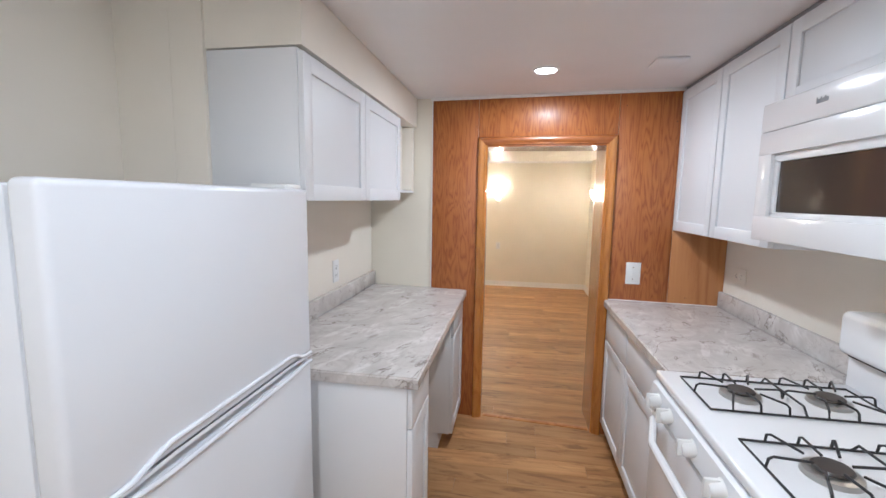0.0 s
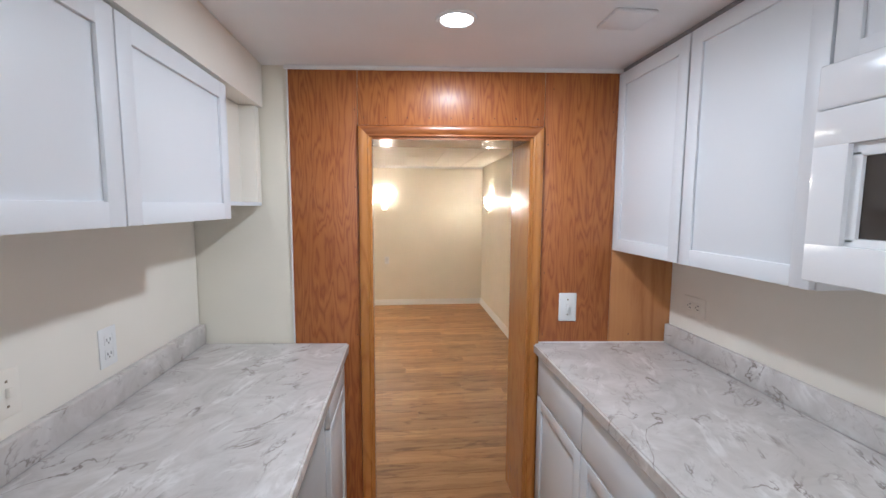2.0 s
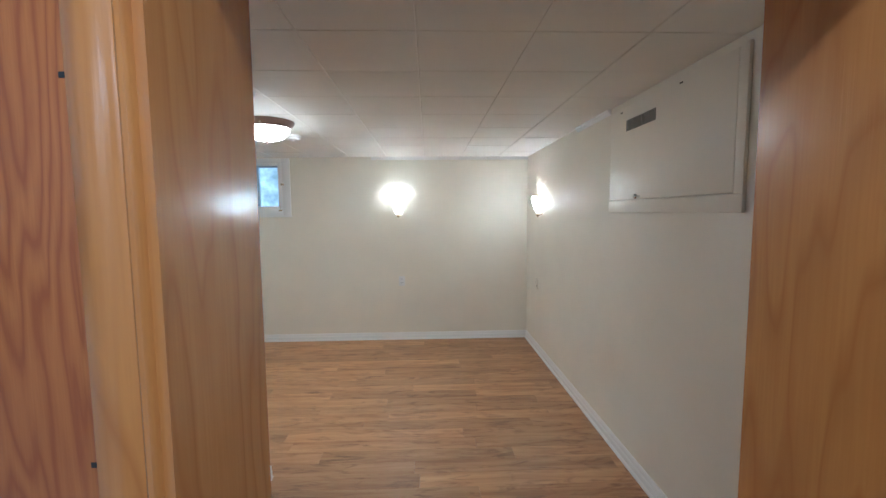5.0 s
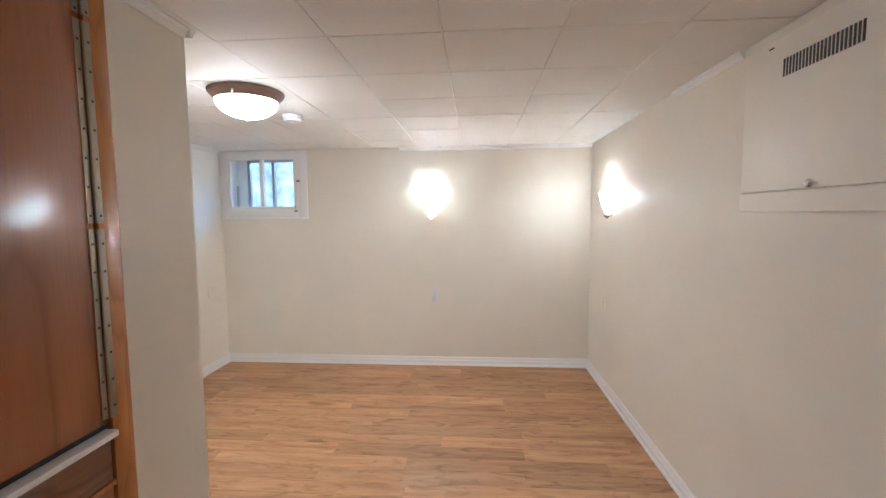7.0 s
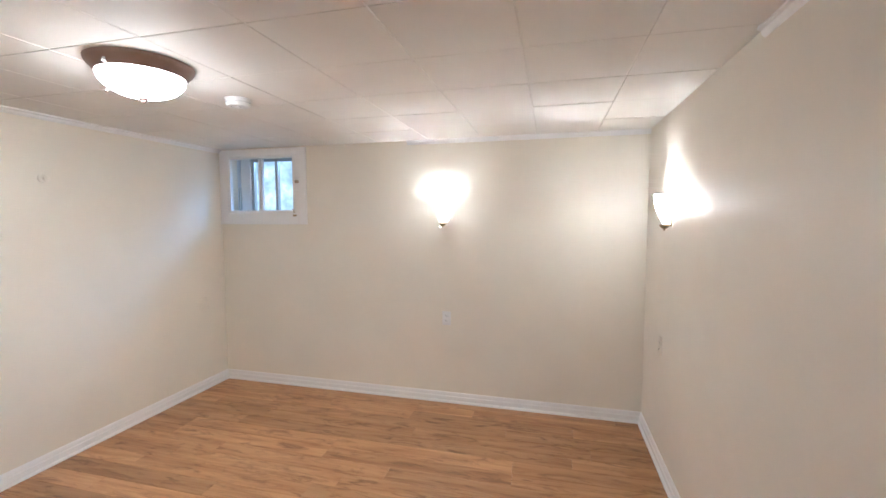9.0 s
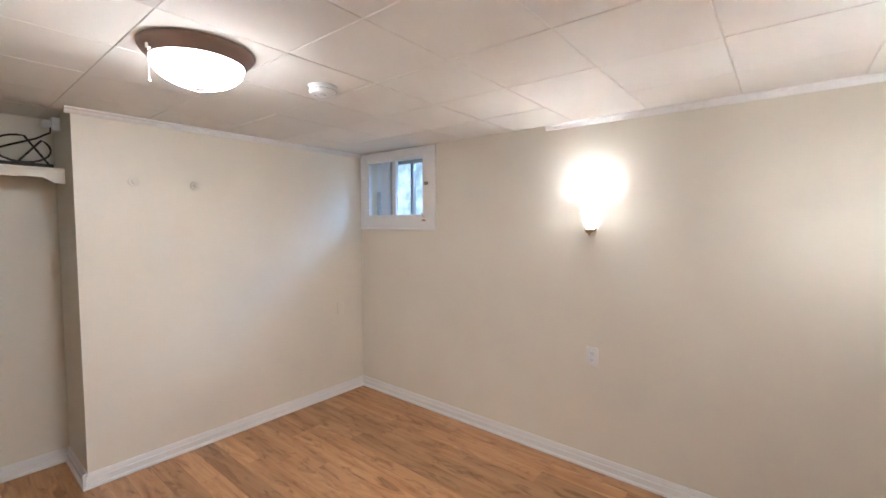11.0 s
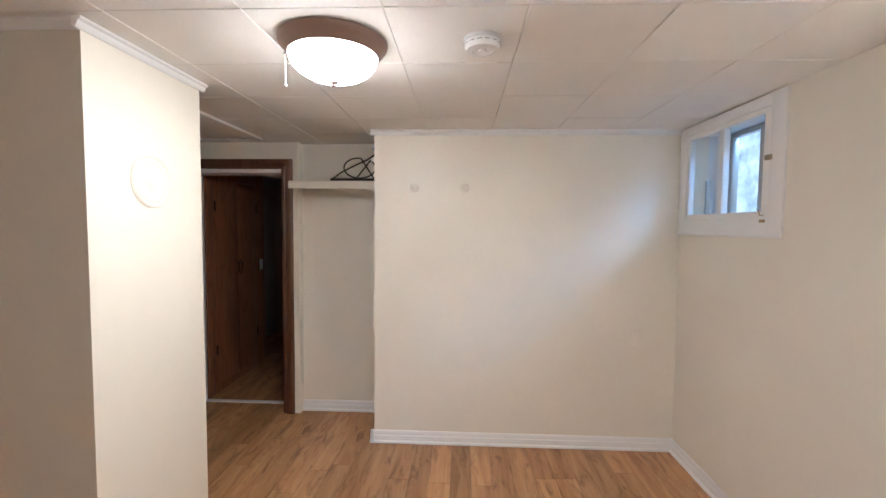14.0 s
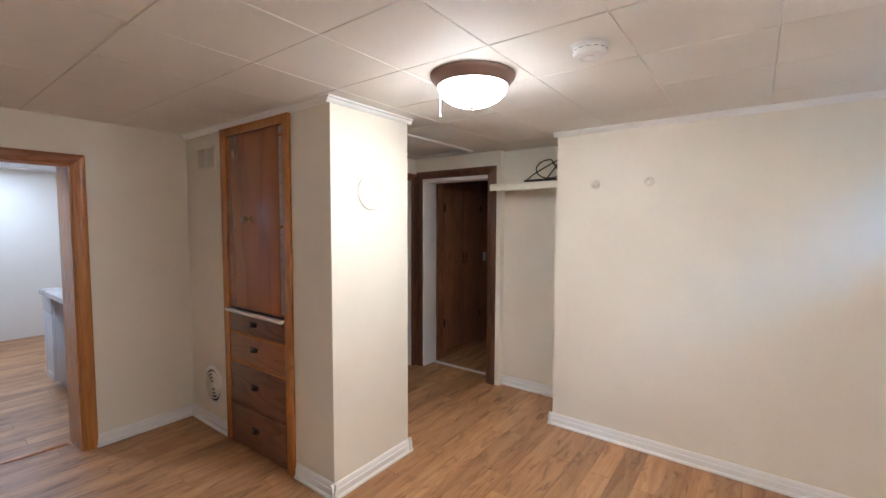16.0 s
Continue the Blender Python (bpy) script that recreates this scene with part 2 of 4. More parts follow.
def bx(bm, x0, x1, y0, y1, z0, z1, bev=0.0, seg=2):
    """An upright box, with rounded edges if bev is given."""
    m = Matrix.Translation(((x0 + x1) / 2, (y0 + y1) / 2, (z0 + z1) / 2)) @ Matrix.Diagonal((abs(x1 - x0), abs(y1 - y0), abs(z1 - z0), 1))
    g = bmesh.ops.create_cube(bm, size=1, matrix=m)
    if bev:
        edges = list({e for v in g["verts"] for e in v.link_edges})
        bmesh.ops.bevel(bm, geom=edges, offset=bev, segments=seg, affect="EDGES", profile=0.5)
    return bm


def box(*a, **k):
    return bx(bmesh.new(), *a, **k)


def prism(bm, poly, z0, z1):
    """An upright solid over a plan, given anticlockwise."""
    lo = [bm.verts.new((x, y, z0)) for x, y in poly]
    hi = [bm.verts.new((x, y, z1)) for x, y in poly]
    bm.faces.new(lo[::-1]), bm.faces.new(hi)
    for i in range(len(poly)):
        j = (i + 1) % len(poly)
        bm.faces.new((lo[i], lo[j], hi[j], hi[i]))
    return bm


def turned(profile, m=Matrix(), n=32):
    """A solid of revolution about z from (radius, height) pairs, moved by m."""
    bm = bmesh.new()
    rings = [[bm.verts.new(m @ Vector((r * math.cos(2 * math.pi * k / n), r * math.sin(2 * math.pi * k / n), z))) for k in range(n)] for r, z in profile]
    for a, b in zip(rings, rings[1:]):
        for k in range(n):
            bm.faces.new((a[k], a[(k + 1) % n], b[(k + 1) % n], b[k]))
    for ring, r in ((rings[0], profile[0][0]), (rings[-1], profile[-1][0])):
        if r > 1e-4 and profile[0] != profile[-1]:
            bm.faces.new(ring)
    bmesh.ops.remove_doubles(bm, verts=bm.verts, dist=1e-5)
    bmesh.ops.recalc_face_normals(bm, faces=bm.faces)
    return bm


def tube(points, r, n=8, bm=None):
    """A round bar along a line of points."""
    bm = bm or bmesh.new()
    pts = [Vector(p) for p in points]
    rings = []
    up = Vector((0.13, 0.21, 0.97))
    for i, p in enumerate(pts):
        d = (pts[min(i + 1, len(pts) - 1)] - pts[max(i - 1, 0)]).normalized()
        a = d.cross(up)
        a = a.normalized() if a.length > 0.1 else d.cross(Vector((1, 0, 0))).normalized()
        b = d.cross(a)
        rings.append([bm.verts.new(p + r * (a * math.cos(2 * math.pi * k / n) + b * math.sin(2 * math.pi * k / n))) for k in range(n)])
    for s, t in zip(rings, rings[1:]):
        for k in range(n):
            bm.faces.new((s[k], s[(k + 1) % n], t[(k + 1) % n], t[k]))
    bm.faces.new(rings[0][::-1]), bm.faces.new(rings[-1])
    return bm


def extrude_profile(bm, profile, a, b, out, up=(0, 0, 1)):
    """A moulding: (out, up) pairs swept straight from a to b."""
    a, b, out, up = Vector(a), Vector(b), Vector(out), Vector(up)
    s = [bm.verts.new(a + out * p + up * q) for p, q in profile]
    t = [bm.verts.new(b + out * p + up * q) for p, q in profile]
    n = len(profile)
    for i in range(n):
        bm.faces.new((s[i], s[(i + 1) % n], t[(i + 1) % n], t[i]))
    bm.faces.new(s[::-1]), bm.faces.new(t)
    bmesh.ops.recalc_face_normals(bm, faces=bm.faces)
    return bm


def mesh_of(name, bm, material, smooth=True):
    me = bpy.data.meshes.new(name)
    bmesh.ops.recalc_face_normals(bm, faces=bm.faces)
    bm.to_mesh(me)
    bm.free()
    me.materials.append(material)
    if smooth:
        me.polygons.foreach_set("use_smooth", [True] * len(me.polygons))
        me.set_sharp_from_angle(angle=radians(35))
    return me


def origin(ob):
    p = Vector(ob.location)
    while ob.parent:
        ob = ob.parent
        p += Vector(ob.location)
    return p


def thing(name, place, label, category, group=""):
    """An empty at the base of a thing, which its parts hang on."""
    return tagged(placed(new(name), place), label, category, group)


def placed(ob, place):
    ob.location = place
    return ob


def part(name, bm, material, parent, label=""):
    bmesh.ops.translate(bm, verts=bm.verts, vec=-origin(parent))
    ob = new(name, mesh_of(name, bm, material))
    ob.parent = parent
    return tagged(ob, label)


def whole(name, bm, material, label, category, group=""):
    """A thing of one mesh, its origin at the middle of its base."""
    xs = [v.co for v in bm.verts]
    base = Vector((sum(v.x for v in xs) / len(xs), sum(v.y for v in xs) / len(xs), min(v.z for v in xs)))
    bmesh.ops.translate(bm, verts=bm.verts, vec=-base)
    return tagged(placed(new(name, mesh_of(name, bm, material)), base), label, category, group)


def setting(name, bm, material, label="", category=""):
    return tagged(new(name, mesh_of(name, bm, material)), label, category, kind="structure")


# ---- the plan ----
LW, LA, RW = -0.95, -1.28, 1.30     # kitchen: wall behind the worktop, fridge alcove wall, wall behind the cooker
KB = -1.25                          # kitchen back wall
RK, FAR = 2.87, 7.28                # room: kitchen-side wall, window wall
PX, PY, PL = -0.84, 4.59, -1.45     # pillar with the built-in cupboard
HX, NX, LX = -2.81, -2.89, -2.41    # hall door wall, niche wall, projecting wall
T = 0.12
SKEW = math.atan2(-0.112, 1.476)    # the plywood wall stands a little askew
P0 = Vector((-0.496, 2.657, 0))
U, V = Vector((math.cos(SKEW), math.sin(SKEW), 0)), Vector((-math.sin(SKEW), math.cos(SKEW), 0))


def wp(u, v, z=0.0):
    """A place on the plywood wall: u along it, v behind its face."""
    return P0 + U * u + V * v + Vector((0, 0, z))


def wbox(bm, u0, u1, v0, v1, z0, z1, bev=0.0):
    b = box(u0, u1, v0, v1, z0, z1, bev)
    bmesh.ops.transform(b, verts=b.verts, matrix=Matrix((( U.x, V.x, 0, P0.x), (U.y, V.y, 0, P0.y), (0, 0, 1, 0), (0, 0, 0, 1))))
    me = bpy.data.meshes.new("t")
    b.to_mesh(me), b.free()
    bm.from_mesh(me)
    bpy.data.meshes.remove(me)
    return bm


OL, OR, OT = 0.357, 1.108, 1.878    # door opening along the plywood wall, and its height


def flat(p):
    return (p.x, p.y)


# kitchen walls
setting("wall_kitchen_left", box(LW - T, LW, 1.08, 2.69, 0, KZ), KWALL, "cream painted kitchen wall", "wall")
bm = box(LA - T, LA, KB, 1.08 + T, 0, KZ)
bx(bm, LA, LW - T - 0.001, 1.08, 1.08 + T, 0, KZ)
setting("wall_fridge_alcove", bm, KWALL, "cream painted wall of the fridge alcove", "wall")
setting("wall_kitchen_right", box(RW, RW + T, KB, 2.62, 0, KZ), KWALL, "cream painted kitchen wall", "wall")
setting("wall_kitchen_back", box(LA - T, RW + T, KB - T, KB, 0, KZ), KWALL, "cream painted kitchen wall", "wall")
# dividing wall with its doorway
bm = bmesh.new()
g = 0.006
prism(bm, [(LA, RK), (LA, 2.70), flat(wp(LW - P0.x - 0.1, g)), flat(wp(OL, g)), ((wp(OL, 0).x - 0.01), RK)], 0, KZ)
prism(bm, [flat(wp(OR, g)), flat(wp(1.93, g)), (RW + T, RK), ((wp(OR, 0).x - 0.004), RK)], 0, KZ)
prism(bm, [flat(wp(OL, g)), flat(wp(OR, g)), ((wp(OR, 0).x - 0.004), RK), ((wp(OL, 0).x - 0.01), RK)], OT, KZ)
dividing = setting("wall_dividing", bm, CREAM, "painted dividing wall with a doorway", "wall")
setting("ceiling_kitchen", box(LA - T, RW + T, KB - T, 2.80, KZ, KZ + 0.1), KCEIL, "white painted plaster ceiling", "ceiling")
bm = box(LW, -0.614, 1.091, 2.655, 2.0, KZ - 0.002)
setting("soffit", bm, KWALL, "boxed soffit above the wall cabinets", "soffit")

# plywood sheets, each a piece of the wall
for name, u0, u1, z0, z1, mat in (("plywood_sheet", -0.006, 0.303, 0, 2.175, PANEL), ("plywood_sheet", 0.305, 1.160, 1.926, 2.175, PANEL),
                                  ("plywood_sheet", 1.162, 1.50, 0, 2.175, PANEL), ("plywood_sheet", 1.502, 1.80, 0.0, 2.175, PANELL)):
    part(name, wbox(bmesh.new(), u0, u1, 0.0, 0.0058, z0, z1, 0.001), mat, dividing)
bm = wbox(bmesh.new(), -0.02, 1.52, -0.012, 0.004, 2.172, 2.188)
wbox(bm, -0.013, -0.0065, -0.003, 0.006, 0.912, 2.172)
setting("trim_panel", bm, TRIM, "thin white trim strip", "trim")
nails = bmesh.new()
for u, z in [(0.33 + 0.1 * k, 1.965) for k in range(9)] + [(1.18, 0.95 + 0.3 * k) for k in range(4)] + [(0.29, 0.6 + 0.35 * k) for k in range(5)] + [(1.48, 2.0), (1.2, 2.1), (1.6, 0.95)]:
    wbox(nails, u - 0.0025, u + 0.0025, -0.0006, 0.001, z - 0.0025, z + 0.0025)
tagged(part("nail_head", nails, DARKSLOT, dividing), kind="stuff")

# doorway casings and jambs
CAS = [(0, 0), (0.010, 0), (0.015, 0.004), (0.016, 0.010), (0.012, 0.016), (0.014, 0.022), (0.021, 0.032), (0.025, 0.046), (0.026, 0.060), (0.022, 0.070), (0.013, 0.076), (0, 0.076)]


def swept(pairs):
    """A moulding between two end outlines, which may be cut at a slant."""
    bm = bmesh.new()
    a, b = [bm.verts.new(p) for p, q in pairs], [bm.verts.new(q) for p, q in pairs]
    n = len(pairs)
    for k in range(n):
        bm.faces.new((a[k], a[(k + 1) % n], b[(k + 1) % n], b[k]))
    bm.faces.new(a[::-1]), bm.faces.new(b)
    bmesh.ops.recalc_face_normals(bm, faces=bm.faces)
    return bm


def casing(name, left, right, top, away, along, mats, label, z0=0.0, width=0.076):
    """Two legs and a head of moulded casing round an opening; left and right are its inner corners on the wall face."""
    frame_ob = thing(name, left, label, "door frame")
    tagged(frame_ob, kind="structure")
    left, right, away, along = Vector(left), Vector(right), Vector(away), Vector(along)
    up = Vector((0, 0, 1))
    prof = [(p * 0.8, q * width / 0.076) for p, q in CAS]
    for corner, out in ((left, -along), (right, along)):
        part("casing_leg", swept([(corner + away * p + out * q + up * z0, corner + away * p + out * q + up * (top + q)) for p, q in prof]), mats[0], frame_ob)
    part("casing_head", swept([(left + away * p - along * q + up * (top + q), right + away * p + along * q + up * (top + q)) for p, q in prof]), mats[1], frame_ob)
    return frame_ob


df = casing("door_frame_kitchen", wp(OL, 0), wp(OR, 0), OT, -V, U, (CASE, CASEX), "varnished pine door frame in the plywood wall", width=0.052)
bm = prism(bmesh.new(), [flat(wp(OL - 0.002, -0.002)), flat(wp(OL + 0.010, -0.002)), ((wp(OL, 0).x), RK + 0.002), ((wp(OL, 0).x - 0.012), RK + 0.002)], 0, OT)
part("jamb", bm, CASE, df)
bm = prism(bmesh.new(), [flat(wp(OR - 0.010, -0.002)), flat(wp(OR + 0.002, -0.002)), ((wp(OR, 0).x - 0.002), RK + 0.002), ((wp(OR, 0).x - 0.014), RK + 0.002)], 0, OT)
part("jamb", bm, CASE, df)
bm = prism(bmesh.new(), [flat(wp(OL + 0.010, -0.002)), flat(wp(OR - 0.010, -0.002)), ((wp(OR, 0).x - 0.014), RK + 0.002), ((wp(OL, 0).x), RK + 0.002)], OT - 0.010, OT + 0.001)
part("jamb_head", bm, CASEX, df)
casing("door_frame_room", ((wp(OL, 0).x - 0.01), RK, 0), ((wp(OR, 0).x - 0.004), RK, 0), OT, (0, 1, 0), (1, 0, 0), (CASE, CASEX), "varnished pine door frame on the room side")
setting("threshold", wbox(bmesh.new(), OL + 0.02, OR - 0.02, 0.02, 0.06, -0.002, 0.006, 0.002), PANELL, "wooden threshold strip in the doorway", "threshold")

# room walls
setting("wall_room_right", box(RW, RW + T, RK + 0.001, FAR + T, 0, RZ), CREAM, "cream painted wall", "wall")
WX0, WX1, WZ0, WZ1 = LX + 0.085, -1.585, 1.59, 2.12  # window opening
bm = box(LX - T, WX0, FAR, FAR + T, 0, RZ)
bx(bm, WX1, RW - 0.001, FAR, FAR + T, 0, RZ), bx(bm, WX0, WX1, FAR, FAR + T, 0, WZ0), bx(bm, WX0, WX1, FAR, FAR + T, WZ1, RZ)
setting("wall_room_far", bm, CREAM, "cream painted wall with a small high window", "wall")
setting("wall_projecting", box(NX - T, LX, 5.21, FAR - 0.001, 0, RZ), CREAM, "cream painted projecting wall", "wall")
setting("wall_niche", box(NX - T, NX, 4.52, 5.209, 0, RZ), CREAM, "cream painted niche wall", "wall")
HL, HR, HT = 3.60, 4.40, 1.975
bm = box(NX - T, HX, HR, 4.519, 0, RZ)
bx(bm, NX - T, HX, 3.50, HL, 0, RZ), bx(bm, NX - T, HX, HL, HR, HT, RZ)
setting("wall_hall_door", bm, CREAM, "cream painted wall with the hall doorway", "wall")
setting("pillar", box(PL, PX, RK + 0.001, PY, 0, RZ), CREAM, "cream painted boxed-out chimney pillar", "pillar")
bm = box(-2.02, PL - 0.001, 3.38, 3.50, 0, RZ)
bx(bm, NX - T, -2.74, 3.38, 3.499, 0, RZ), bx(bm, -2.74, -2.02, 3.38, 3.499, 1.96, RZ)
setting("wall_alcove", bm, CREAM, "cream painted wall with a dark door", "wall")

# ceiling of square fibre tiles, with recessed joints, in one mesh
bm = bmesh.new()
SX, SY, X0, Y0 = 0.432, 0.434, 0.07, 4.705
bx(bm, -5.6, RW + T, RK - 0.05, FAR + T, RZ + 0.004, RZ + 0.1)
for i in range(-7, 4):
    for j in range(-5, 7):
        x0, y0 = X0 + i * SX, Y0 + j * SY
        x1, y1 = min(x0 + SX, RW - 0.001), min(y0 + SY, FAR - 0.001)
        x0, y0 = max(x0, NX), max(y0, RK + 0.001)
        if x1 - x0 < 0.02 or y1 - y0 < 0.02:
            continue
        dz = random.uniform(-0.0012, 0.0012)
        a = [bm.verts.new((x, y, RZ + 0.005)) for x, y in ((x0, y0), (x1, y0), (x1, y1), (x0, y1))]
        e = 0.0035
        c = [bm.verts.new((x, y, RZ + dz)) for x, y in ((x0 + e, y0 + e), (x1 - e, y0 + e), (x1 - e, y1 - e), (x0 + e, y1 - e))]
        bm.faces.new(c[::-1])
        for k in range(4):
            bm.faces.new((a[k], a[(k + 1) % 4], c[(k + 1) % 4], c[k]))
setting("ceiling_room", bm, CEILW, "white painted ceiling of square fibre tiles", "ceiling")

# skirting and crown mouldings
BASE = [(-0.004, -0.003), (0.028, -0.003), (0.027, 0.010), (0.021, 0.017), (0.017, 0.019), (0.017, 0.050), (0.012, 0.057), (0.012, 0.074), (0.006, 0.085), (-0.004, 0.085)]
CROWN = [(-0.004, 0), (0.004, 0), (0.012, 0.008), (0.016, 0.02), (0.026, 0.026), (0.026, 0.040), (-0.004, 0.040)]


def skirting(name, runs):
    bm = bmesh.new()
    for a, b, out in runs:
        extrude_profile(bm, BASE, (*a, 0), (*b, 0), (*out, 0))
    return setting(name, bm, TRIM, "stepped white skirting board", "baseboard")


e = 0.026
skirting("baseboard_room", [((LX, 5.21 - e), (LX, FAR), (1, 0)), ((LX, FAR), (RW, FAR), (0, -1)), ((RW, RK), (RW, FAR), (-1, 0)),
                            ((NX, 5.21), (LX + e, 5.21), (0, -1)), ((NX, 4.52), (NX, 5.21), (1, 0)),
                            ((PX, RK), (PX, 3.43), (1, 0)), ((PX, 4.25), (PX, PY + e), (1, 0)), ((PL - e, PY), (PX + e, PY), (0, 1)), ((PL, 3.5), (PL, PY + e), (-1, 0)),
                            ((PX, RK), (-0.215, RK), (0, 1)), ((0.70, RK), (RW, RK), (0, 1))])
bm = bmesh.new()
for a, b, out in (((LX, 5.21 - e), (LX, FAR), (1, 0)), ((PX, RK), (PX, PY), (1, 0)), ((PL - e, PY), (PX + e, PY), (0, 1)),
                  ((-0.55, FAR), (RW, FAR), (0, -1)), ((RW, 5.0), (RW, 5.6), (-1, 0))):
    extrude_profile(bm, CROWN, (*a, RZ - 0.034), (*b, RZ - 0.034), (*out, 0))
setting("trim_crown", bm, TRIM, "thin white crown moulding", "trim")

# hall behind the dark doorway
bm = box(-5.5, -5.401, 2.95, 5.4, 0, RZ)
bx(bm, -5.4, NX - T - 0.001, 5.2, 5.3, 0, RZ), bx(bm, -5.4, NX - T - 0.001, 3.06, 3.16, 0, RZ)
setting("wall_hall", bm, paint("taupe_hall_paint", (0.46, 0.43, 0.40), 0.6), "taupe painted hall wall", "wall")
hf = casing("door_frame_hall", (HX, HL, 0), (HX, HR, 0), HT, (1, 0, 0), (0, 1, 0), (DARKW, DARKW), "dark brown door frame of the hall doorway")
part("jamb", box(NX - T - 0.01, HX - 0.001, HL, HL + 0.018, 0, HT, 0.002), TRIM, hf, "white painted jamb")
part("jamb", box(NX - T - 0.01, HX + 0.002, HR - 0.018, HR, 0, HT, 0.002), DARKW, hf)
part("jamb_head", box(NX - T - 0.01, HX - 0.001, HL, HR, HT - 0.03, HT, 0.002), TRIM, hf, "white painted head jamb")
setting("threshold_hall", box(NX - T - 0.02, NX - T + 0.03, HL, HR, -0.002, 0.006, 0.002), TRIM, "pale transition strip on the floor", "threshold")
casing("door_frame_alcove", (-2.74, 3.50, 0), (-2.02, 3.50, 0), 1.96, (0, 1, 0), (1, 0, 0), (DARKW, WARDW), "brown door frame in the alcove")
door = thing("door_alcove", (-2.38, 3.46, 0), "closed dark brown wooden door", "door")
part("slab", box(-2.735, -2.025, 3.42, 3.455, 0.006, 1.955, 0.003), DARKW, door)

# ---- kitchen things ----


def shaker(parent, face, side, y0, y1, z0, z1, rail=0.055, name="door", mat=None):
    """A framed door or drawer front on a plane x = face; side is +1 if it looks to +x."""
    mat = mat or CABW
    s = side
    d = part(name, box(min(face, face + s * 0.010), max(face, face + s * 0.010), y0, y1, z0, z1, 0.001), mat, parent)
    bm = bmesh.new()
    a, b = sorted((face + s * 0.008, face + s * 0.019))
    bx(bm, a, b, y0, y0 + rail, z0, z1, 0.0015), bx(bm, a, b, y1 - rail, y1, z0, z1, 0.0015)
    bx(bm, a, b, y0 + rail - 0.001, y1 - rail + 0.001, z0, z0 + rail, 0.0015), bx(bm, a, b, y0 + rail - 0.001, y1 - rail + 0.001, z1 - rail, z1, 0.0015)
    part("door_frame" if name == "door" else "front_frame", bm, mat, d)
    return d


def slab_front(parent, face, side, y0, y1, z0, z1):
    return part("drawer_front", box(min(face, face + side * 0.019), max(face, face + side * 0.019), y0, y1, z0, z1, 0.003), CABW, parent)


# wall cabinets over the left worktop
FL = -0.633
c = thing("wall_cabinet", (-0.79, 1.64, 1.52), "white shaker wall cabinet with two doors under the soffit", "cabinet")
part("body", box(LW + 0.001, FL, 1.093, 2.25, 1.525, 1.995, 0.002), CABIN, c)
shaker(c, FL + 0.001, 1, 1.098, 1.655, 1.515, 1.985)
shaker(c, FL + 0.001, 1, 1.661, 2.245, 1.515, 1.985)
c = thing("corner_shelf", (-0.79, 2.45, 1.55), "small white open shelf beside the wall cabinet", "shelf")
part("board", box(LW + 0.001, -0.63, 2.252, 2.648, 1.562, 1.578, 0.003), CABW, c)
part("back_panel", box(LW + 0.001, -0.70, 2.252, 2.648, 1.579, 1.998, 0.003), KWALL, c)

part("end_panel", box(LW + 0.001, -0.632, 2.60, 2.654, 1.579, 1.998, 0.002), KWALL, c)

# base cabinets left, with a gap for an appliance
for y0, y1, lab in ((1.175, 1.47, "white base cabinet with drawer and door, at the worktop end"), (2.20, 2.63, "white base cabinet with drawer and door, beside the doorway")):
    c = thing("base_cabinet", (-0.6, (y0 + y1) / 2, 0), lab, "cabinet", "base cabinets under the left worktop")
    part("body", box(LW + 0.001, -0.292, y0, y1, 0.10, 0.868, 0.002), CABIN, c)
    part("toe_kick", box(LW + 0.001, -0.36, y0 + 0.004, y1 - 0.004, 0.0, 0.099), CABIN, c)
    slab_front(c, -0.291, 1, y0 + 0.004, y1 - 0.004, 0.715, 0.862)
    shaker(c, -0.291, 1, y0 + 0.004, y1 - 0.004, 0.105, 0.708)
w = thing("worktop", (-0.6, 1.9, 0.87), "grey marbled laminate worktop with upstand beside the fridge", "worktop")
bm = prism(bmesh.new(), [(LW + 0.001, 1.165), (-0.25, 1.165), (-0.25, wp(0.246, -0.001).y), (LW + 0.001, wp(-0.454, -0.001).y)], 0.870, 0.91)
bmesh.ops.bevel(bm, geom=[ed for ed in bm.edges if all(abs(v.co.z - 0.91) < 1e-6 for v in ed.verts)], offset=0.006, segments=3, affect="EDGES")
part("slab", bm, COUNTER, w)
part("upstand", box(LW + 0.001, LW + 0.031, 1.165, wp(-0.44, -0.003).y, 0.9105, 1.005, 0.006), COUNTER, w)

# right base cabinets and worktop
FR = 0.672
for y0, y1 in ((1.425, 2.04), (2.043, 2.535)):
    c = thing("base_cabinet", (1.0, (y0 + y1) / 2, 0), "white base cabinet with a tall door beside the cooker", "cabinet", "base cabinets under the right worktop")
    part("body", box(FR, RW - 0.001, y0, y1, 0.10, 0.868, 0.002), CABIN, c)
    part("toe_kick", box(FR + 0.07, RW - 0.001, y0 + 0.003, y1 - 0.003, 0.0, 0.099), CABIN, c)
    slab_front(c, FR - 0.001, -1, y0 + 0.003, y1 - 0.003, 0.668, 0.862)
    shaker(c, FR - 0.001, -1, y0 + 0.003, y1 - 0.003, 0.105, 0.66)
w = thing("worktop", (1.0, 2.0, 0.87), "grey marbled laminate worktop with upstand beside the cooker", "worktop")
bm = prism(bmesh.new(), [(0.635, 1.423), (RW - 0.001, 1.423), (RW - 0.001, wp(1.80, -0.001).y), (0.635, wp(1.134, -0.001).y)], 0.870, 0.91)
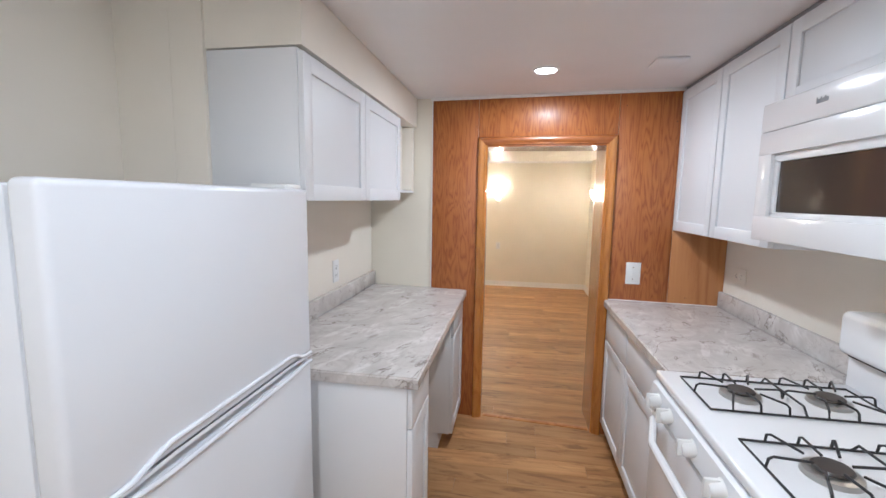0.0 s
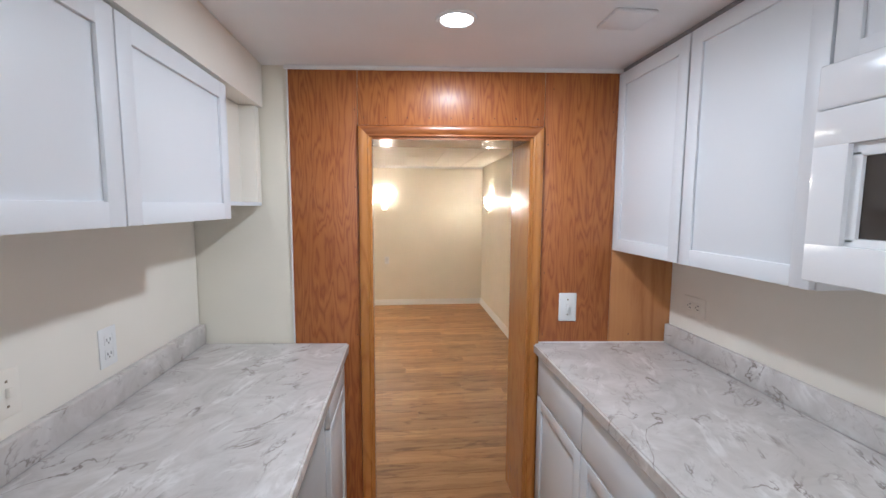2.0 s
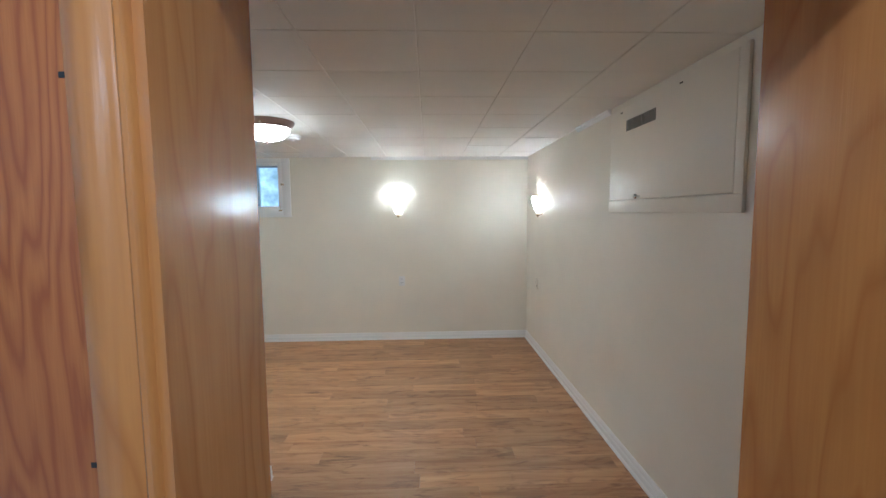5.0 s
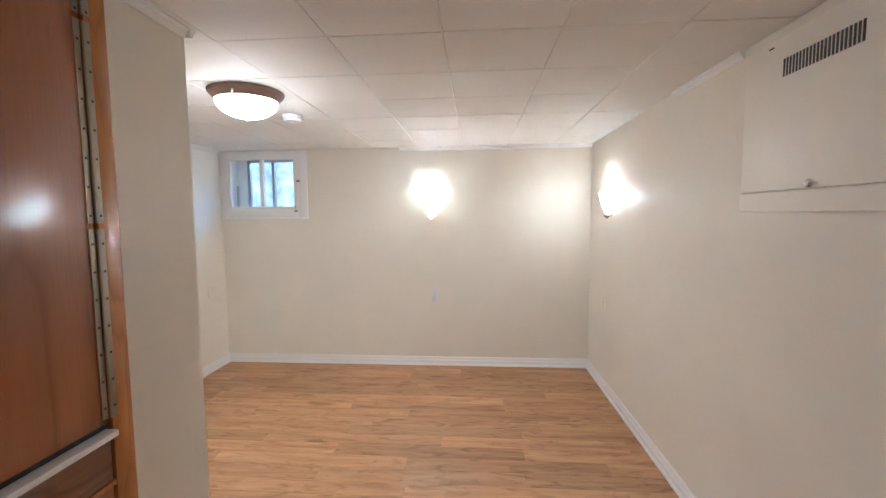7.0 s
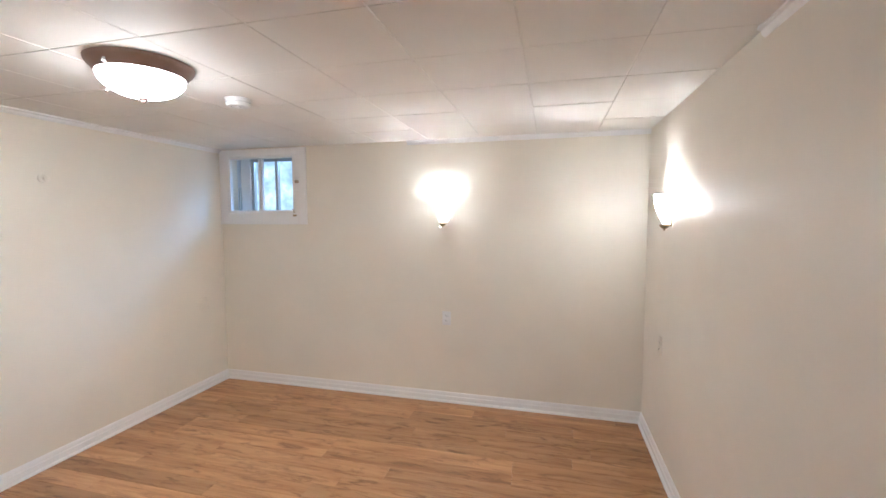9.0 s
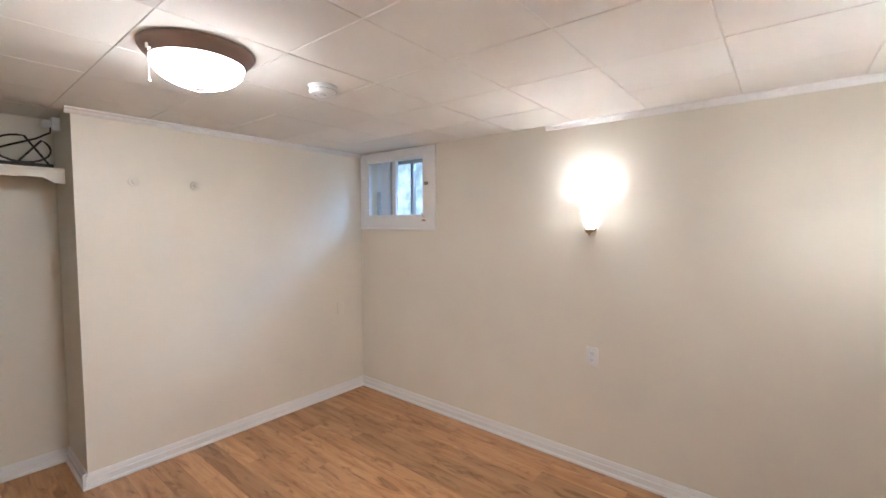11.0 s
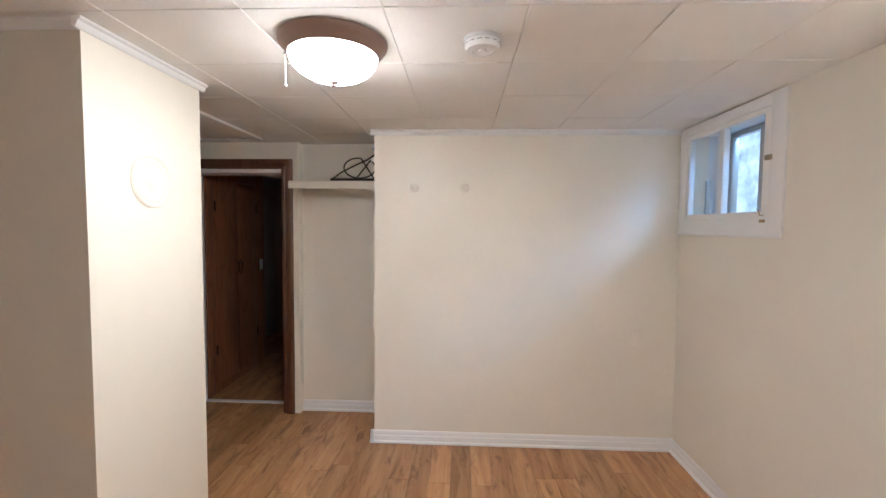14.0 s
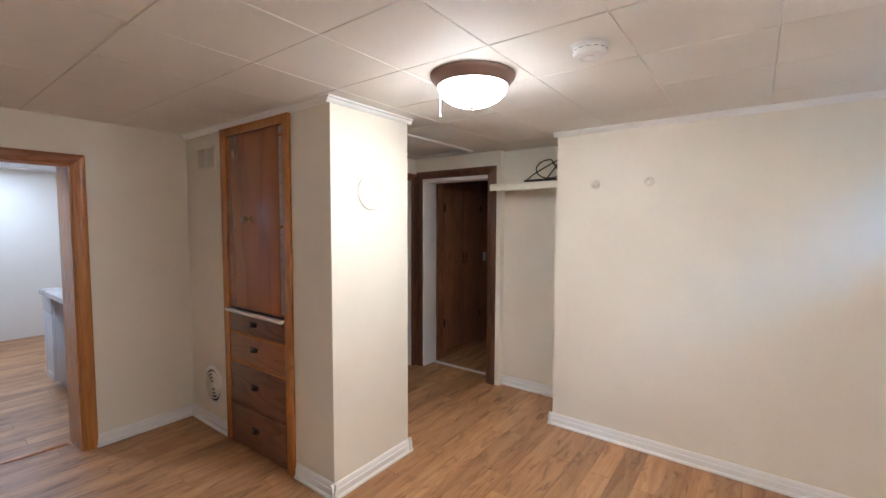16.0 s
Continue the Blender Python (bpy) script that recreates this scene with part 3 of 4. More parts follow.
bmesh.ops.bevel(bm, geom=[ed for ed in bm.edges if all(abs(v.co.z - 0.91) < 1e-6 for v in ed.verts)], offset=0.006, segments=3, affect="EDGES")
part("slab", bm, COUNTER, w)
part("upstand", box(RW - 0.029, RW - 0.001, 1.423, wp(1.78, -0.004).y, 0.9105, 1.005, 0.006), COUNTER, w)
setting("trim_caulk", wbox(bmesh.new(), 1.135, 1.795, -0.005, -0.0005, 0.909, 0.914), TRIM, "white caulk line behind the worktop", "trim")

# wall cabinets right
for y0, y1, z0, n in ((2.065, 2.545, 1.36, 1), (1.565, 2.062, 1.36, 1), (0.625, 1.562, 1.875, 2)):
    c = thing("wall_cabinet", (1.15, (y0 + y1) / 2, z0), "white shaker wall cabinet" + (" above the microwave" if n == 2 else " with one door"), "cabinet", "wall cabinets over the cooker side")
    part("body", box(1.02, RW - 0.001, y0, y1, z0, KZ - 0.014, 0.002), CABIN, c)
    step = (y1 - y0) / n
    for k in range(n):
        shaker(c, 1.019, -1, y0 + k * step + 0.003, y0 + (k + 1) * step - 0.003, z0 + 0.002, KZ - 0.024)
# grey strip below the ceiling: the gap's shade is put into its colour
setting("trim_gap_shade", box(1.012, RW - 0.001, 0.625, 2.545, KZ - 0.0135, KZ - 0.001), SHADOWG, "grey strip coloured as the shade in the gap above the wall cabinets", "trim")

# microwave over the cooker
m = thing("microwave", (1.1, 1.17, 1.40), "white over-the-range microwave oven with dark glass window", "microwave")
MY0, MY1 = 0.745, 1.50
part("body", box(0.945, RW - 0.001, MY0, MY1, 1.405, 1.872, 0.008), ENAMEL, m)
part("vent_panel", box(0.905, 0.944, MY0, MY1, 1.7735, 1.868, 0.005, 3), ENAMEL, m)
bm = bmesh.new()
bx(bm, 0.905, 0.944, MY0, MY1, 1.402, 1.485, 0.003), bx(bm, 0.905, 0.944, MY0, MY1, 1.695, 1.772, 0.003)
bx(bm, 0.906, 0.944, 1.425, MY1, 1.47, 1.71, 0.001), bx(bm, 0.906, 0.944, MY0, 0.90, 1.47, 1.71, 0.001)
d = part("oven_door", bm, ENAMEL, m)
bm = bmesh.new()
for a, b, z0, z1 in ((0.88, 1.445, 1.475, 1.502), (0.88, 1.445, 1.668, 1.70), (1.405, 1.445, 1.49, 1.68), (0.88, 0.92, 1.49, 1.68)):
    bx(bm, 0.918, 0.943, a, b, z0, z1, 0.004)
part("window_bezel", bm, ENAMEL, d)
part("glass", box(0.926, 0.942, 0.895, 1.415, 1.498, 1.672), MWGLASS, d, "dark reflecting glass")
part("handle", tube([(0.905 - 0.045 * math.sin(math.pi * k / 12), 0.83, 1.45 + 0.28 * k / 12) for k in range(13)], 0.012, 10), ENAMEL, d, "bowed white handle")
part("grille", box(0.96, 1.27, MY0 + 0.03, MY1 - 0.03, 1.398, 1.4045), SHADOWG, m)
bm = bmesh.new()
for k in range(9):
    bx(bm, 0.9035, 0.906, 1.225 - 0.0055 * k, 1.2283 - 0.0055 * k, 1.817, 1.829 + 0.005 * ((k * 5) % 3 == 0))
part("badge", bm, SHADOWG, m, "small grey maker's badge")

part("task_light", box(1.10, 1.16, 1.06, 1.14, 1.392, 1.3975, 0.002), glowing("lit_task_lens", WARM, 3.0), m, "lit warm task light lens")
lamp("task_beam", "AREA", (1.13, 1.10, 1.389), 0.3, WARM, 0.05, (1.13, 1.10, 0))

# gas cooker
s = thing("gas_cooker", (0.95, 1.04, 0), "white freestanding gas cooker with black grates", "cooker")
SY0, SY1, SF = 0.66, 1.418, 0.60
part("body", box(SF + 0.03, RW - 0.002, SY0, SY1, 0.0, 0.885, 0.004), ENAMEL, s)
part("cooktop", box(SF - 0.005, RW - 0.06, SY0, SY1, 0.884, 0.914, 0.008, 3), ENAMEL, s)
bm = bmesh.new()
prof = [(SF + 0.028, 0.885), (SF - 0.012, 0.868), (SF - 0.022, 0.80), (SF + 0.028, 0.775)]
lo = [bm.verts.new((x, SY0, z)) for x, z in prof]
hi = [bm.verts.new((x, SY1, z)) for x, z in prof]
bm.faces.new(lo), bm.faces.new(hi[::-1])
for k in range(4):
    bm.faces.new((lo[k], hi[k], hi[(k + 1) % 4], lo[(k + 1) % 4]))
cp = part("control_panel", bm, ENAMEL, s)
for yk in (1.325, 1.215, 1.035, 0.865, 0.755):
    m4 = Matrix.Translation((SF - 0.016, yk, 0.835)) @ Matrix.Rotation(radians(-98), 4, "Y")
    kb = turned([(0.0, 0.034), (0.017, 0.034), (0.021, 0.028), (0.023, 0.006), (0.027, 0.0), (0.0, 0.0)], m4, 24)
    bx(kb, SF - 0.062, SF - 0.024, yk - 0.005, yk + 0.005, 0.812, 0.860, 0.002)
    part("knob", kb, PLAST, cp)
od = part("oven_door", box(SF - 0.012, SF + 0.029, SY0 + 0.01, SY1 - 0.01, 0.22, 0.77, 0.008), ENAMEL, s)
hp = [(SF - 0.012 - 0.055 * min(1, 4 * min(k, 16 - k) / 16), SY0 + 0.03 + (SY1 - SY0 - 0.06) * k / 16, 0.735) for k in range(17)]
part("handle", tube(hp, 0.013, 10), ENAMEL, od)
part("storage_drawer", box(SF - 0.008, SF + 0.029, SY0 + 0.01, SY1 - 0.01, 0.06, 0.212, 0.006), ENAMEL, s)
bm = box(1.205, RW - 0.003, SY0, SY1, 0.912, 1.02, 0.006)
bg = part("back_riser", bm, ENAMEL, s)
part("backguard", box(1.165, RW - 0.003, SY0, SY1 + 0.004, 1.028, 1.175, 0.022, 4), ENAMEL, s, "rounded white backguard")
part("gap_strip", box(1.19, RW - 0.004, SY0 + 0.01, SY1 - 0.02, 1.0205, 1.0275), DARKSLOT, s)
bm = bmesh.new()
for yc in (1.235, 0.838):
    pan = box(0.655, 1.165, yc - 0.118, yc + 0.118, 0.9141, 0.9155)
    part("drip_pan", pan, ENAMEL, s)
for yc in (1.235, 0.838):
    for xc in (0.79, 1.04):
        bn = part("burner", turned([(0.0, 0.0), (0.058, 0.0), (0.056, 0.012), (0.04, 0.016), (0.0, 0.016)], Matrix.Translation((xc, yc, 0.9156)), 32), ALU, s)
        part("burner_cap", turned([(0.0, 0.0), (0.038, 0.0), (0.040, 0.005), (0.036, 0.009), (0.0, 0.010)], Matrix.Translation((xc, yc, 0.932)), 32), BURNER, bn)


def grate(yc):
    """One long wire grate over two burners: a low frame and raised, bent fingers."""
    bm = bmesh.new()
    x0, x1, y0, y1, zb, zt, r = 0.655, 1.165, yc - 0.118, yc + 0.118, 0.920, 0.948, 0.0034
    tube([(x0, y0, zb), (x1, y0, zb), (x1, y1, zb), (x0, y1, zb), (x0, y0, zb)], r, 7, bm)
    for xc in (0.79, 1.04):
        for sy, edge in ((1, y1), (-1, y0)):
            for dx in (-0.075, 0.0, 0.075):
                tube([(xc + dx, edge, zb), (xc + dx, edge - sy * 0.004, zt - 0.006), (xc + dx * 0.95, edge - sy * 0.014, zt),
                      (xc + dx * 0.5, edge - sy * 0.082, zt - 0.004)], r, 7, bm)
        for sx, edge in ((1, x1), (-1, x0)):
            far = edge if abs(edge - xc) < 0.2 else (x0 + x1) / 2
            tube([(far, yc, zb), (far - sx * 0.004, yc, zt - 0.006), (far - sx * 0.014, yc, zt), (xc + sx * 0.04, yc, zt - 0.004)], r, 7, bm)
    tube([((x0 + x1) / 2, y0, zb), ((x0 + x1) / 2, y0 + 0.02, zt - 0.004), ((x0 + x1) / 2, y1 - 0.02, zt - 0.004), ((x0 + x1) / 2, y1, zb)], r, 7, bm)
    return bm


part("grate", grate(1.235), IRON, s)
part("grate", grate(0.838), IRON, s)

# fridge
f = thing("fridge", (-0.93, 0.66, 0), "white top-freezer fridge with recessed handles", "fridge")
FX, FY0, FY1, FZ, FS = -0.60, 0.30, 1.085, 1.556, 1.0
part("body", box(-1.25, FX - 0.065, FY0 + 0.004, FY1 - 0.004, 0.02, FZ - 0.012, 0.008), FRIDGE, f)
part("freezer_door", box(FX - 0.06, FX, FY0, FY1, FS + 0.012, FZ - 0.004, 0.014, 4), FRIDGE, f)
part("fridge_door", box(FX - 0.06, FX, FY0, FY1, 0.06, FS - 0.016, 0.014, 4), FRIDGE, f)
part("gasket", box(FX - 0.0648, FX - 0.0602, FY0 + 0.012, FY1 - 0.012, 0.08, FZ - 0.02), SHADOWG, f)
bm = bmesh.new()
outer = []
for k in range(25):
    a = k / 24
    y = FY0 + 0.01 + (FY1 - FY0 - 0.02) * a
    dip = 0.028 * max(0.0, min(1.0, (a - 0.12) * 9)) * max(0.0, min(1.0, (0.93 - a) * 14))
    outer.append((y, dip))
rows = []
for y, dip in outer:
    rows.append([bm.verts.new(p) for p in ((FX - 0.003, y, FS + 0.013), (FX + 0.004, y, FS + 0.010 + dip * 0.3), (FX + 0.005, y, FS + 0.004 + dip * 0.2), (FX - 0.02 - dip * 0.4, y, FS + 0.002), (FX - 0.03, y, FS - 0.006), (FX - 0.003, y, FS - 0.014 - dip * 0.3))])
for p, q in zip(rows, rows[1:]):
    for k in range(5):
        bm.faces.new((p[k], q[k], q[k + 1], p[k + 1]))
part("handle_recess", bm, FRIDGE, f)
part("handle_lip", tube([(FX + 0.002, y, FS + 0.014 + dip) for y, dip in outer], 0.006, 8), FRIDGE, f)
part("handle_lip", tube([(FX + 0.002, y, FS - 0.015 - dip * 0.25) for y, dip in outer], 0.006, 8), FRIDGE, f)
part("hinge_cover", box(FX - 0.13, FX - 0.015, FY1 - 0.11, FY1 - 0.015, FZ - 0.0115, FZ + 0.010, 0.005), PLAST, f)
part("foot", box(FX - 0.14, FX - 0.09, FY0 + 0.05, FY1 - 0.05, 0.0, 0.021), DARKSLOT, f)


def wall_plate(name, place, out, mat, kind, label, group="", turn=False, size=1.0):
    """A cover plate on a wall with a double socket, a decorator socket or a toggle."""
    o = Vector(out)
    side = Vector((-o.y, o.x, 0))
    ob = thing(name, place, label, "switch" if kind == "toggle" else "outlet", group)
    up = Vector((0, 0, 1))

    def slab(a0, a1, z0, z1, d0, d1, bev=0.0):
        bm = box(a0, a1, d0, d1, z0, z1, bev)
        if turn:
            for v in bm.verts:
                v.co.x, v.co.z = v.co.z, v.co.x
        for v in bm.verts:
            v.co = Vector(place) + side * v.co.x * size + o * v.co.y + up * v.co.z * size
        return bm

    part("plate", slab(-0.036, 0.036, -0.058, 0.058, 0.0, 0.005, 0.002), mat, ob)
    if kind == "toggle":
        part("toggle", slab(-0.005, 0.005, -0.009, 0.015, 0.004, 0.016, 0.002), mat, ob)
        part("screw", slab(-0.003, 0.003, 0.028, 0.034, 0.0045, 0.006), STEEL, ob)
        part("screw", slab(-0.003, 0.003, -0.034, -0.028, 0.0045, 0.006), STEEL, ob)
    elif kind == "socket":
        for zc in (0.021, -0.021):
            fc = part("socket", slab(-0.017, 0.017, zc - 0.015, zc + 0.015, 0.004, 0.0065, 0.003), mat, ob)
            for a in (-0.007, 0.007):
                part("slot", slab(a - 0.0013, a + 0.0013, zc - 0.004, zc + 0.006, 0.0064, 0.0068), DARKSLOT, fc)
            part("slot", slab(-0.002, 0.002, zc - 0.011, zc - 0.007, 0.0064, 0.0068), DARKSLOT, fc)
    return ob


wall_plate("light_switch", wp(1.297, 0, 1.085), -V, PLAST, "toggle", "white toggle light switch on the plywood wall", size=1.18)
wall_plate("outlet", (RW, 2.354, 1.125), (-1, 0, 0), KWALL, "socket", "cream painted-over double outlet above the worktop", turn=True, size=1.2)
wall_plate("outlet", (LW, 2.068, 1.105), (1, 0, 0), PLAST, "socket", "white double outlet above the worktop", size=1.1)
wall_plate("outlet", (LW, 1.713, 1.108), (1, 0, 0), KWALL, "toggle", "cream painted-over switch plate above the worktop")

d = thing("downlight", (0.19, 2.11, KZ), "lit round recessed ceiling downlight", "downlight", "kitchen downlights")
part("trim_ring", turned([(0.052, -0.001), (0.056, -0.006), (0.068, -0.005), (0.072, 0.0), (0.052, 0.0)], Matrix.Translation((0.19, 2.11, KZ - 0.0005)), 40), PLAST, d)
part("lens", turned([(0.0, -0.004), (0.052, -0.004), (0.052, -0.001), (0.0, -0.001)], Matrix.Translation((0.19, 2.11, KZ)), 40), LED, d)
# the copy at y 0.55 is unseen, added to light the kitchen evenly
for x, y in ((0.19, 0.55), (-0.20, -0.60)):
    copy_thing(d, Matrix.Translation((x, y, KZ)))
v = thing("ceiling_vent", (0.75, 2.04, KZ), "small white square vent cover on the kitchen ceiling", "vent")
part("cover", box(0.68, 0.82, 1.97, 2.11, KZ - 0.012, KZ - 0.0005, 0.004), KCEIL, v)

# ---- room things ----
# built-in cupboard in the pillar
cb = thing("built_in_cupboard", (PX, 3.84, 0), "built-in varnished wood cupboard with tall door and four drawers", "cupboard")
CY0, CY1, CT, fw = 3.44, 4.24, 2.15, 0.068
part("frame_stile", box(PX + 0.001, PX + 0.022, CY0, CY0 + fw, 0, CT, 0.003), CASE, cb)
part("frame_stile", box(PX + 0.001, PX + 0.022, CY1 - fw, CY1, 0, CT, 0.003), CASE, cb)
part("frame_rail", box(PX + 0.001, PX + 0.021, CY0 + fw, CY1 - fw, CT - 0.055, CT, 0.003), CASE, cb)
part("backing", box(PX + 0.0005, PX + 0.004, CY0 + fw, CY1 - fw, 0.0, CT - 0.055), DARKSLOT, cb)
IY0, IY1 = CY0 + fw + 0.004, CY1 - fw - 0.004
cd = part("door", box(PX + 0.004, PX + 0.017, IY0, IY1 - 0.004, 0.955, CT - 0.06, 0.003), MAHOG, cb, "red-brown varnished tall door")
kn = turned([(0.0, 0.0), (0.022, 0.0), (0.022, 0.004), (0.008, 0.008), (0.008, 0.022), (0.02, 0.030), (0.022, 0.040), (0.013, 0.048), (0.0, 0.049)], Matrix.Translation((PX + 0.016, 3.80, 1.545)) @ Matrix.Rotation(radians(90), 4, "Y"), 24)
part("knob", kn, BRASS, cd)
bm = bmesh.new()
z = 0.97
while z < CT - 0.07:
    top = min(z + 0.52, CT - 0.065)
    bx(bm, PX + 0.016, PX + 0.0195, IY1 - 0.024, IY1 - 0.006, z, top)
    bx(bm, PX + 0.0225, PX + 0.0245, IY1 + 0.003, IY1 + 0.018, z, top)
    tube([(PX + 0.0225, IY1 - 0.001, z), (PX + 0.0225, IY1 - 0.001, top)], 0.004, 8, bm)
    z += 0.535
part("piano_hinge", bm, STEEL, cd, "worn steel piano hinges")
bm = bmesh.new()
z = 1.0
while z < CT - 0.08:
    for y, xx in ((IY1 - 0.015, 0.0195), (IY1 + 0.011, 0.0245)):
        bx(bm, PX + xx - 0.001, PX + xx + 0.001, y - 0.003, y + 0.003, z - 0.003, z + 0.003)
    z += 0.075
tagged(part("hinge_screw", bm, DARKSLOT, cd), kind="stuff")
part("ledge", box(PX + 0.002, PX + 0.042, IY0 - 0.02, IY1 + 0.0, 0.918, 0.936, 0.003), TRIM, cb, "pale worn metal-edged ledge")
for z0, z1, mt in ((0.79, 0.905, DRAWER), (0.592, 0.772, DRAWERL), (0.288, 0.574, DRAWER), (0.012, 0.268, DRAWER)):
    dr = part("drawer", box(PX + 0.004, PX + 0.019, IY0 + 0.004, IY1 - 0.004, z0, z1, 0.003), mt, cb)
    zc, yc = (z0 + z1) / 2 + 0.01, (IY0 + IY1) / 2 - 0.02
    cup = bmesh.new()
    bmesh.ops.create_uvsphere(cup, u_segments=20, v_segments=10, radius=1, matrix=Matrix.Translation((PX + 0.019, yc, zc - 0.008)) @ Matrix.Diagonal((0.022, 0.036, 0.024, 1)))
    bmesh.ops.delete(cup, geom=[v for v in cup.verts if v.co.z < zc - 0.012 or v.co.x < PX + 0.0185], context="VERTS")
    bx(cup, PX + 0.0185, PX + 0.0215, yc - 0.044, yc + 0.044, zc - 0.004, zc + 0.022, 0.001)
    part("cup_pull", cup, CUP, dr, "black iron cup pull")
for z0, z1, mt in ((0.774, 0.788, CASE), (0.576, 0.590, CASE), (0.270, 0.286, DRAWER)):
    part("rail", box(PX + 0.004, PX + 0.021, IY0 - 0.003, IY1 + 0.003, z0, z1), mt, cb)

v = thing("wall_vent", (PX, 3.21, 1.9), "cream painted louvred vent high on the wall", "vent")
bm = bmesh.new()
for a, b, z0, z1 in ((3.085, 3.345, 1.895, 1.915), (3.085, 3.345, 2.045, 2.065), (3.085, 3.105, 1.915, 2.045), (3.325, 3.345, 1.915, 2.045), (3.205, 3.215, 1.915, 2.045)):
    bx(bm, PX + 0.0005, PX + 0.012, a, b, z0, z1, 0.002)
part("frame", bm, CREAM, v)
part("backing", box(PX + 0.0005, PX + 0.002, 3.105, 3.325, 1.915, 2.045), SHADOWG, v)
for k in range(9):
    part("slat", box(PX + 0.003, PX + 0.009, 3.106, 3.324, 1.918 + 0.0142 * k, 1.9255 + 0.0142 * k), CREAM, v)

v = thing("round_vent", (PX, 3.21, 0.17), "round white diffuser vent with concentric rings above the skirting", "vent")
rot = Matrix.Translation((PX, 3.21, 0.315)) @ Matrix.Rotation(radians(90), 4, "Y")
part("flange", turned([(0.118, 0.0), (0.145, 0.0005), (0.145, 0.004), (0.134, 0.012), (0.118, 0.010), (0.118, 0.0)], rot, 40), TRIM, v)
part("backing", turned([(0.0, 0.0006), (0.118, 0.0006), (0.118, 0.002), (0.0, 0.002)], rot, 40), DARKSLOT, v)
for r in (0.096, 0.072, 0.048):
    part("ring", turned([(r - 0.005, 0.003), (r + 0.006, 0.003), (r + 0.001, 0.016), (r - 0.005, 0.016), (r - 0.005, 0.003)], rot, 40), CREAM, v)
part("hub", turned([(0.0, 0.003), (0.026, 0.003), (0.022, 0.018), (0.0, 0.02)], rot, 30), CREAM, v)

md = [(0.0, 0.0005), (0.105, 0.0005), (0.105, 0.004), (0.098, 0.010), (0.090, 0.005), (0.086, 0.005), (0.078, 0.008), (0.070, 0.004), (0.03, 0.004), (0.022, 0.009), (0.0, 0.010)]
whole("wall_medallion", turned(md, Matrix.Translation((-1.13, PY, 1.70)) @ Matrix.Rotation(radians(-90), 4, "X"), 48), CREAM, "round plaster ring painted over on the pillar", "medallion")

for y in (5.49, 5.835):
    kb = thing("coat_peg", (LX, y, 1.795), "round cream painted coat peg on the projecting wall", "peg", "knobs on the projecting wall")
    rm = Matrix.Translation((LX, y, 1.795)) @ Matrix.Rotation(radians(90), 4, "Y")
    part("rosette", turned([(0.0, 0.0005), (0.03, 0.0005), (0.03, 0.005), (0.024, 0.010), (0.0, 0.011)], rm, 28), CREAM, kb)
    part("knob", turned([(0.009, 0.010), (0.009, 0.02), (0.018, 0.028), (0.018, 0.036), (0.01, 0.042), (0.0, 0.043)], rm, 24), CREAM, kb)

# ceiling dome lamp
DX, DY = -1.035, 5.35
dl = thing("ceiling_lamp", (DX, DY, RZ), "lit frosted glass dome lamp with bronze rim", "ceiling lamp")
dm = Matrix.Translation((DX, DY, RZ))
part("rim", turned([(0.150, -0.048), (0.158, -0.050), (0.165, -0.044), (0.172, -0.030), (0.182, -0.024), (0.190, -0.012), (0.192, -0.0015), (0.150, -0.0015)], dm, 56), BRONZE, dl)
part("bowl", turned([(0.156, -0.046)] + [(0.156 * math.cos(radians(a)), -0.048 - 0.088 * math.sin(radians(a))) for a in range(6, 90, 7)] + [(0.0, -0.136)], dm, 56), BOWL, dl, "lit frosted glass bowl")
part("finial", turned([(0.0, -0.134), (0.018, -0.134), (0.017, -0.141), (0.009, -0.146), (0.007, -0.153), (0.0, -0.155)], dm, 24), BRONZE, dl)
ch = Vector((DX + 0.02, DY - 0.168, RZ - 0.045))
part("chain_socket", turned([(0.0, 0.0), (0.008, 0.0), (0.008, 0.014), (0.0, 0.014)], Matrix.Translation(ch), 12), CHROME, dl)
bm = bmesh.new()
for k in range(20):
    bmesh.ops.create_icosphere(bm, subdivisions=1, radius=0.0022, matrix=Matrix.Translation(ch - Vector((0, 0, 0.003 + 0.0052 * k))))
bmesh.ops.create_icosphere(bm, subdivisions=2, radius=0.006, matrix=Matrix.Translation(ch - Vector((0, 0, 0.11))))
part("pull_chain", bm, CHROME, dl, "beaded pull chain")

sd = thing("smoke_detector", (-1.015, 5.88, RZ), "round white smoke detector on the ceiling", "smoke detector")
sm = Matrix.Translation((-1.015, 5.88, RZ))
part("base", turned([(0.0, -0.0015), (0.066, -0.0015), (0.066, -0.012), (0.0, -0.012)], sm, 40), PLAST, sd)
part("housing", turned([(0.0, -0.012), (0.061, -0.0121), (0.061, -0.030), (0.055, -0.040), (0.036, -0.043), (0.034, -0.040), (0.0, -0.040)], sm, 40), PLAST, sd)
bm = bmesh.new()
for k in range(14):
    a = 2 * math.pi * k / 14
    b = box(-0.009, 0.009, 0.0605, 0.062, -0.024, -0.0215)
    bmesh.ops.transform(b, verts=b.verts, matrix=sm @ Matrix.Rotation(a, 4, "Z"))
    me = bpy.data.meshes.new("t")
    b.to_mesh(me), b.free()
    bm.from_mesh(me)
    bpy.data.meshes.remove(me)
part("slot", bm, SHADOWG, sd)
part("test_button", turned([(0.0, -0.040), (0.015, -0.040), (0.014, -0.045), (0.0, -0.045)], sm @ Matrix.Translation((0.0, 0.0, 0)), 24), PLAST, sd)


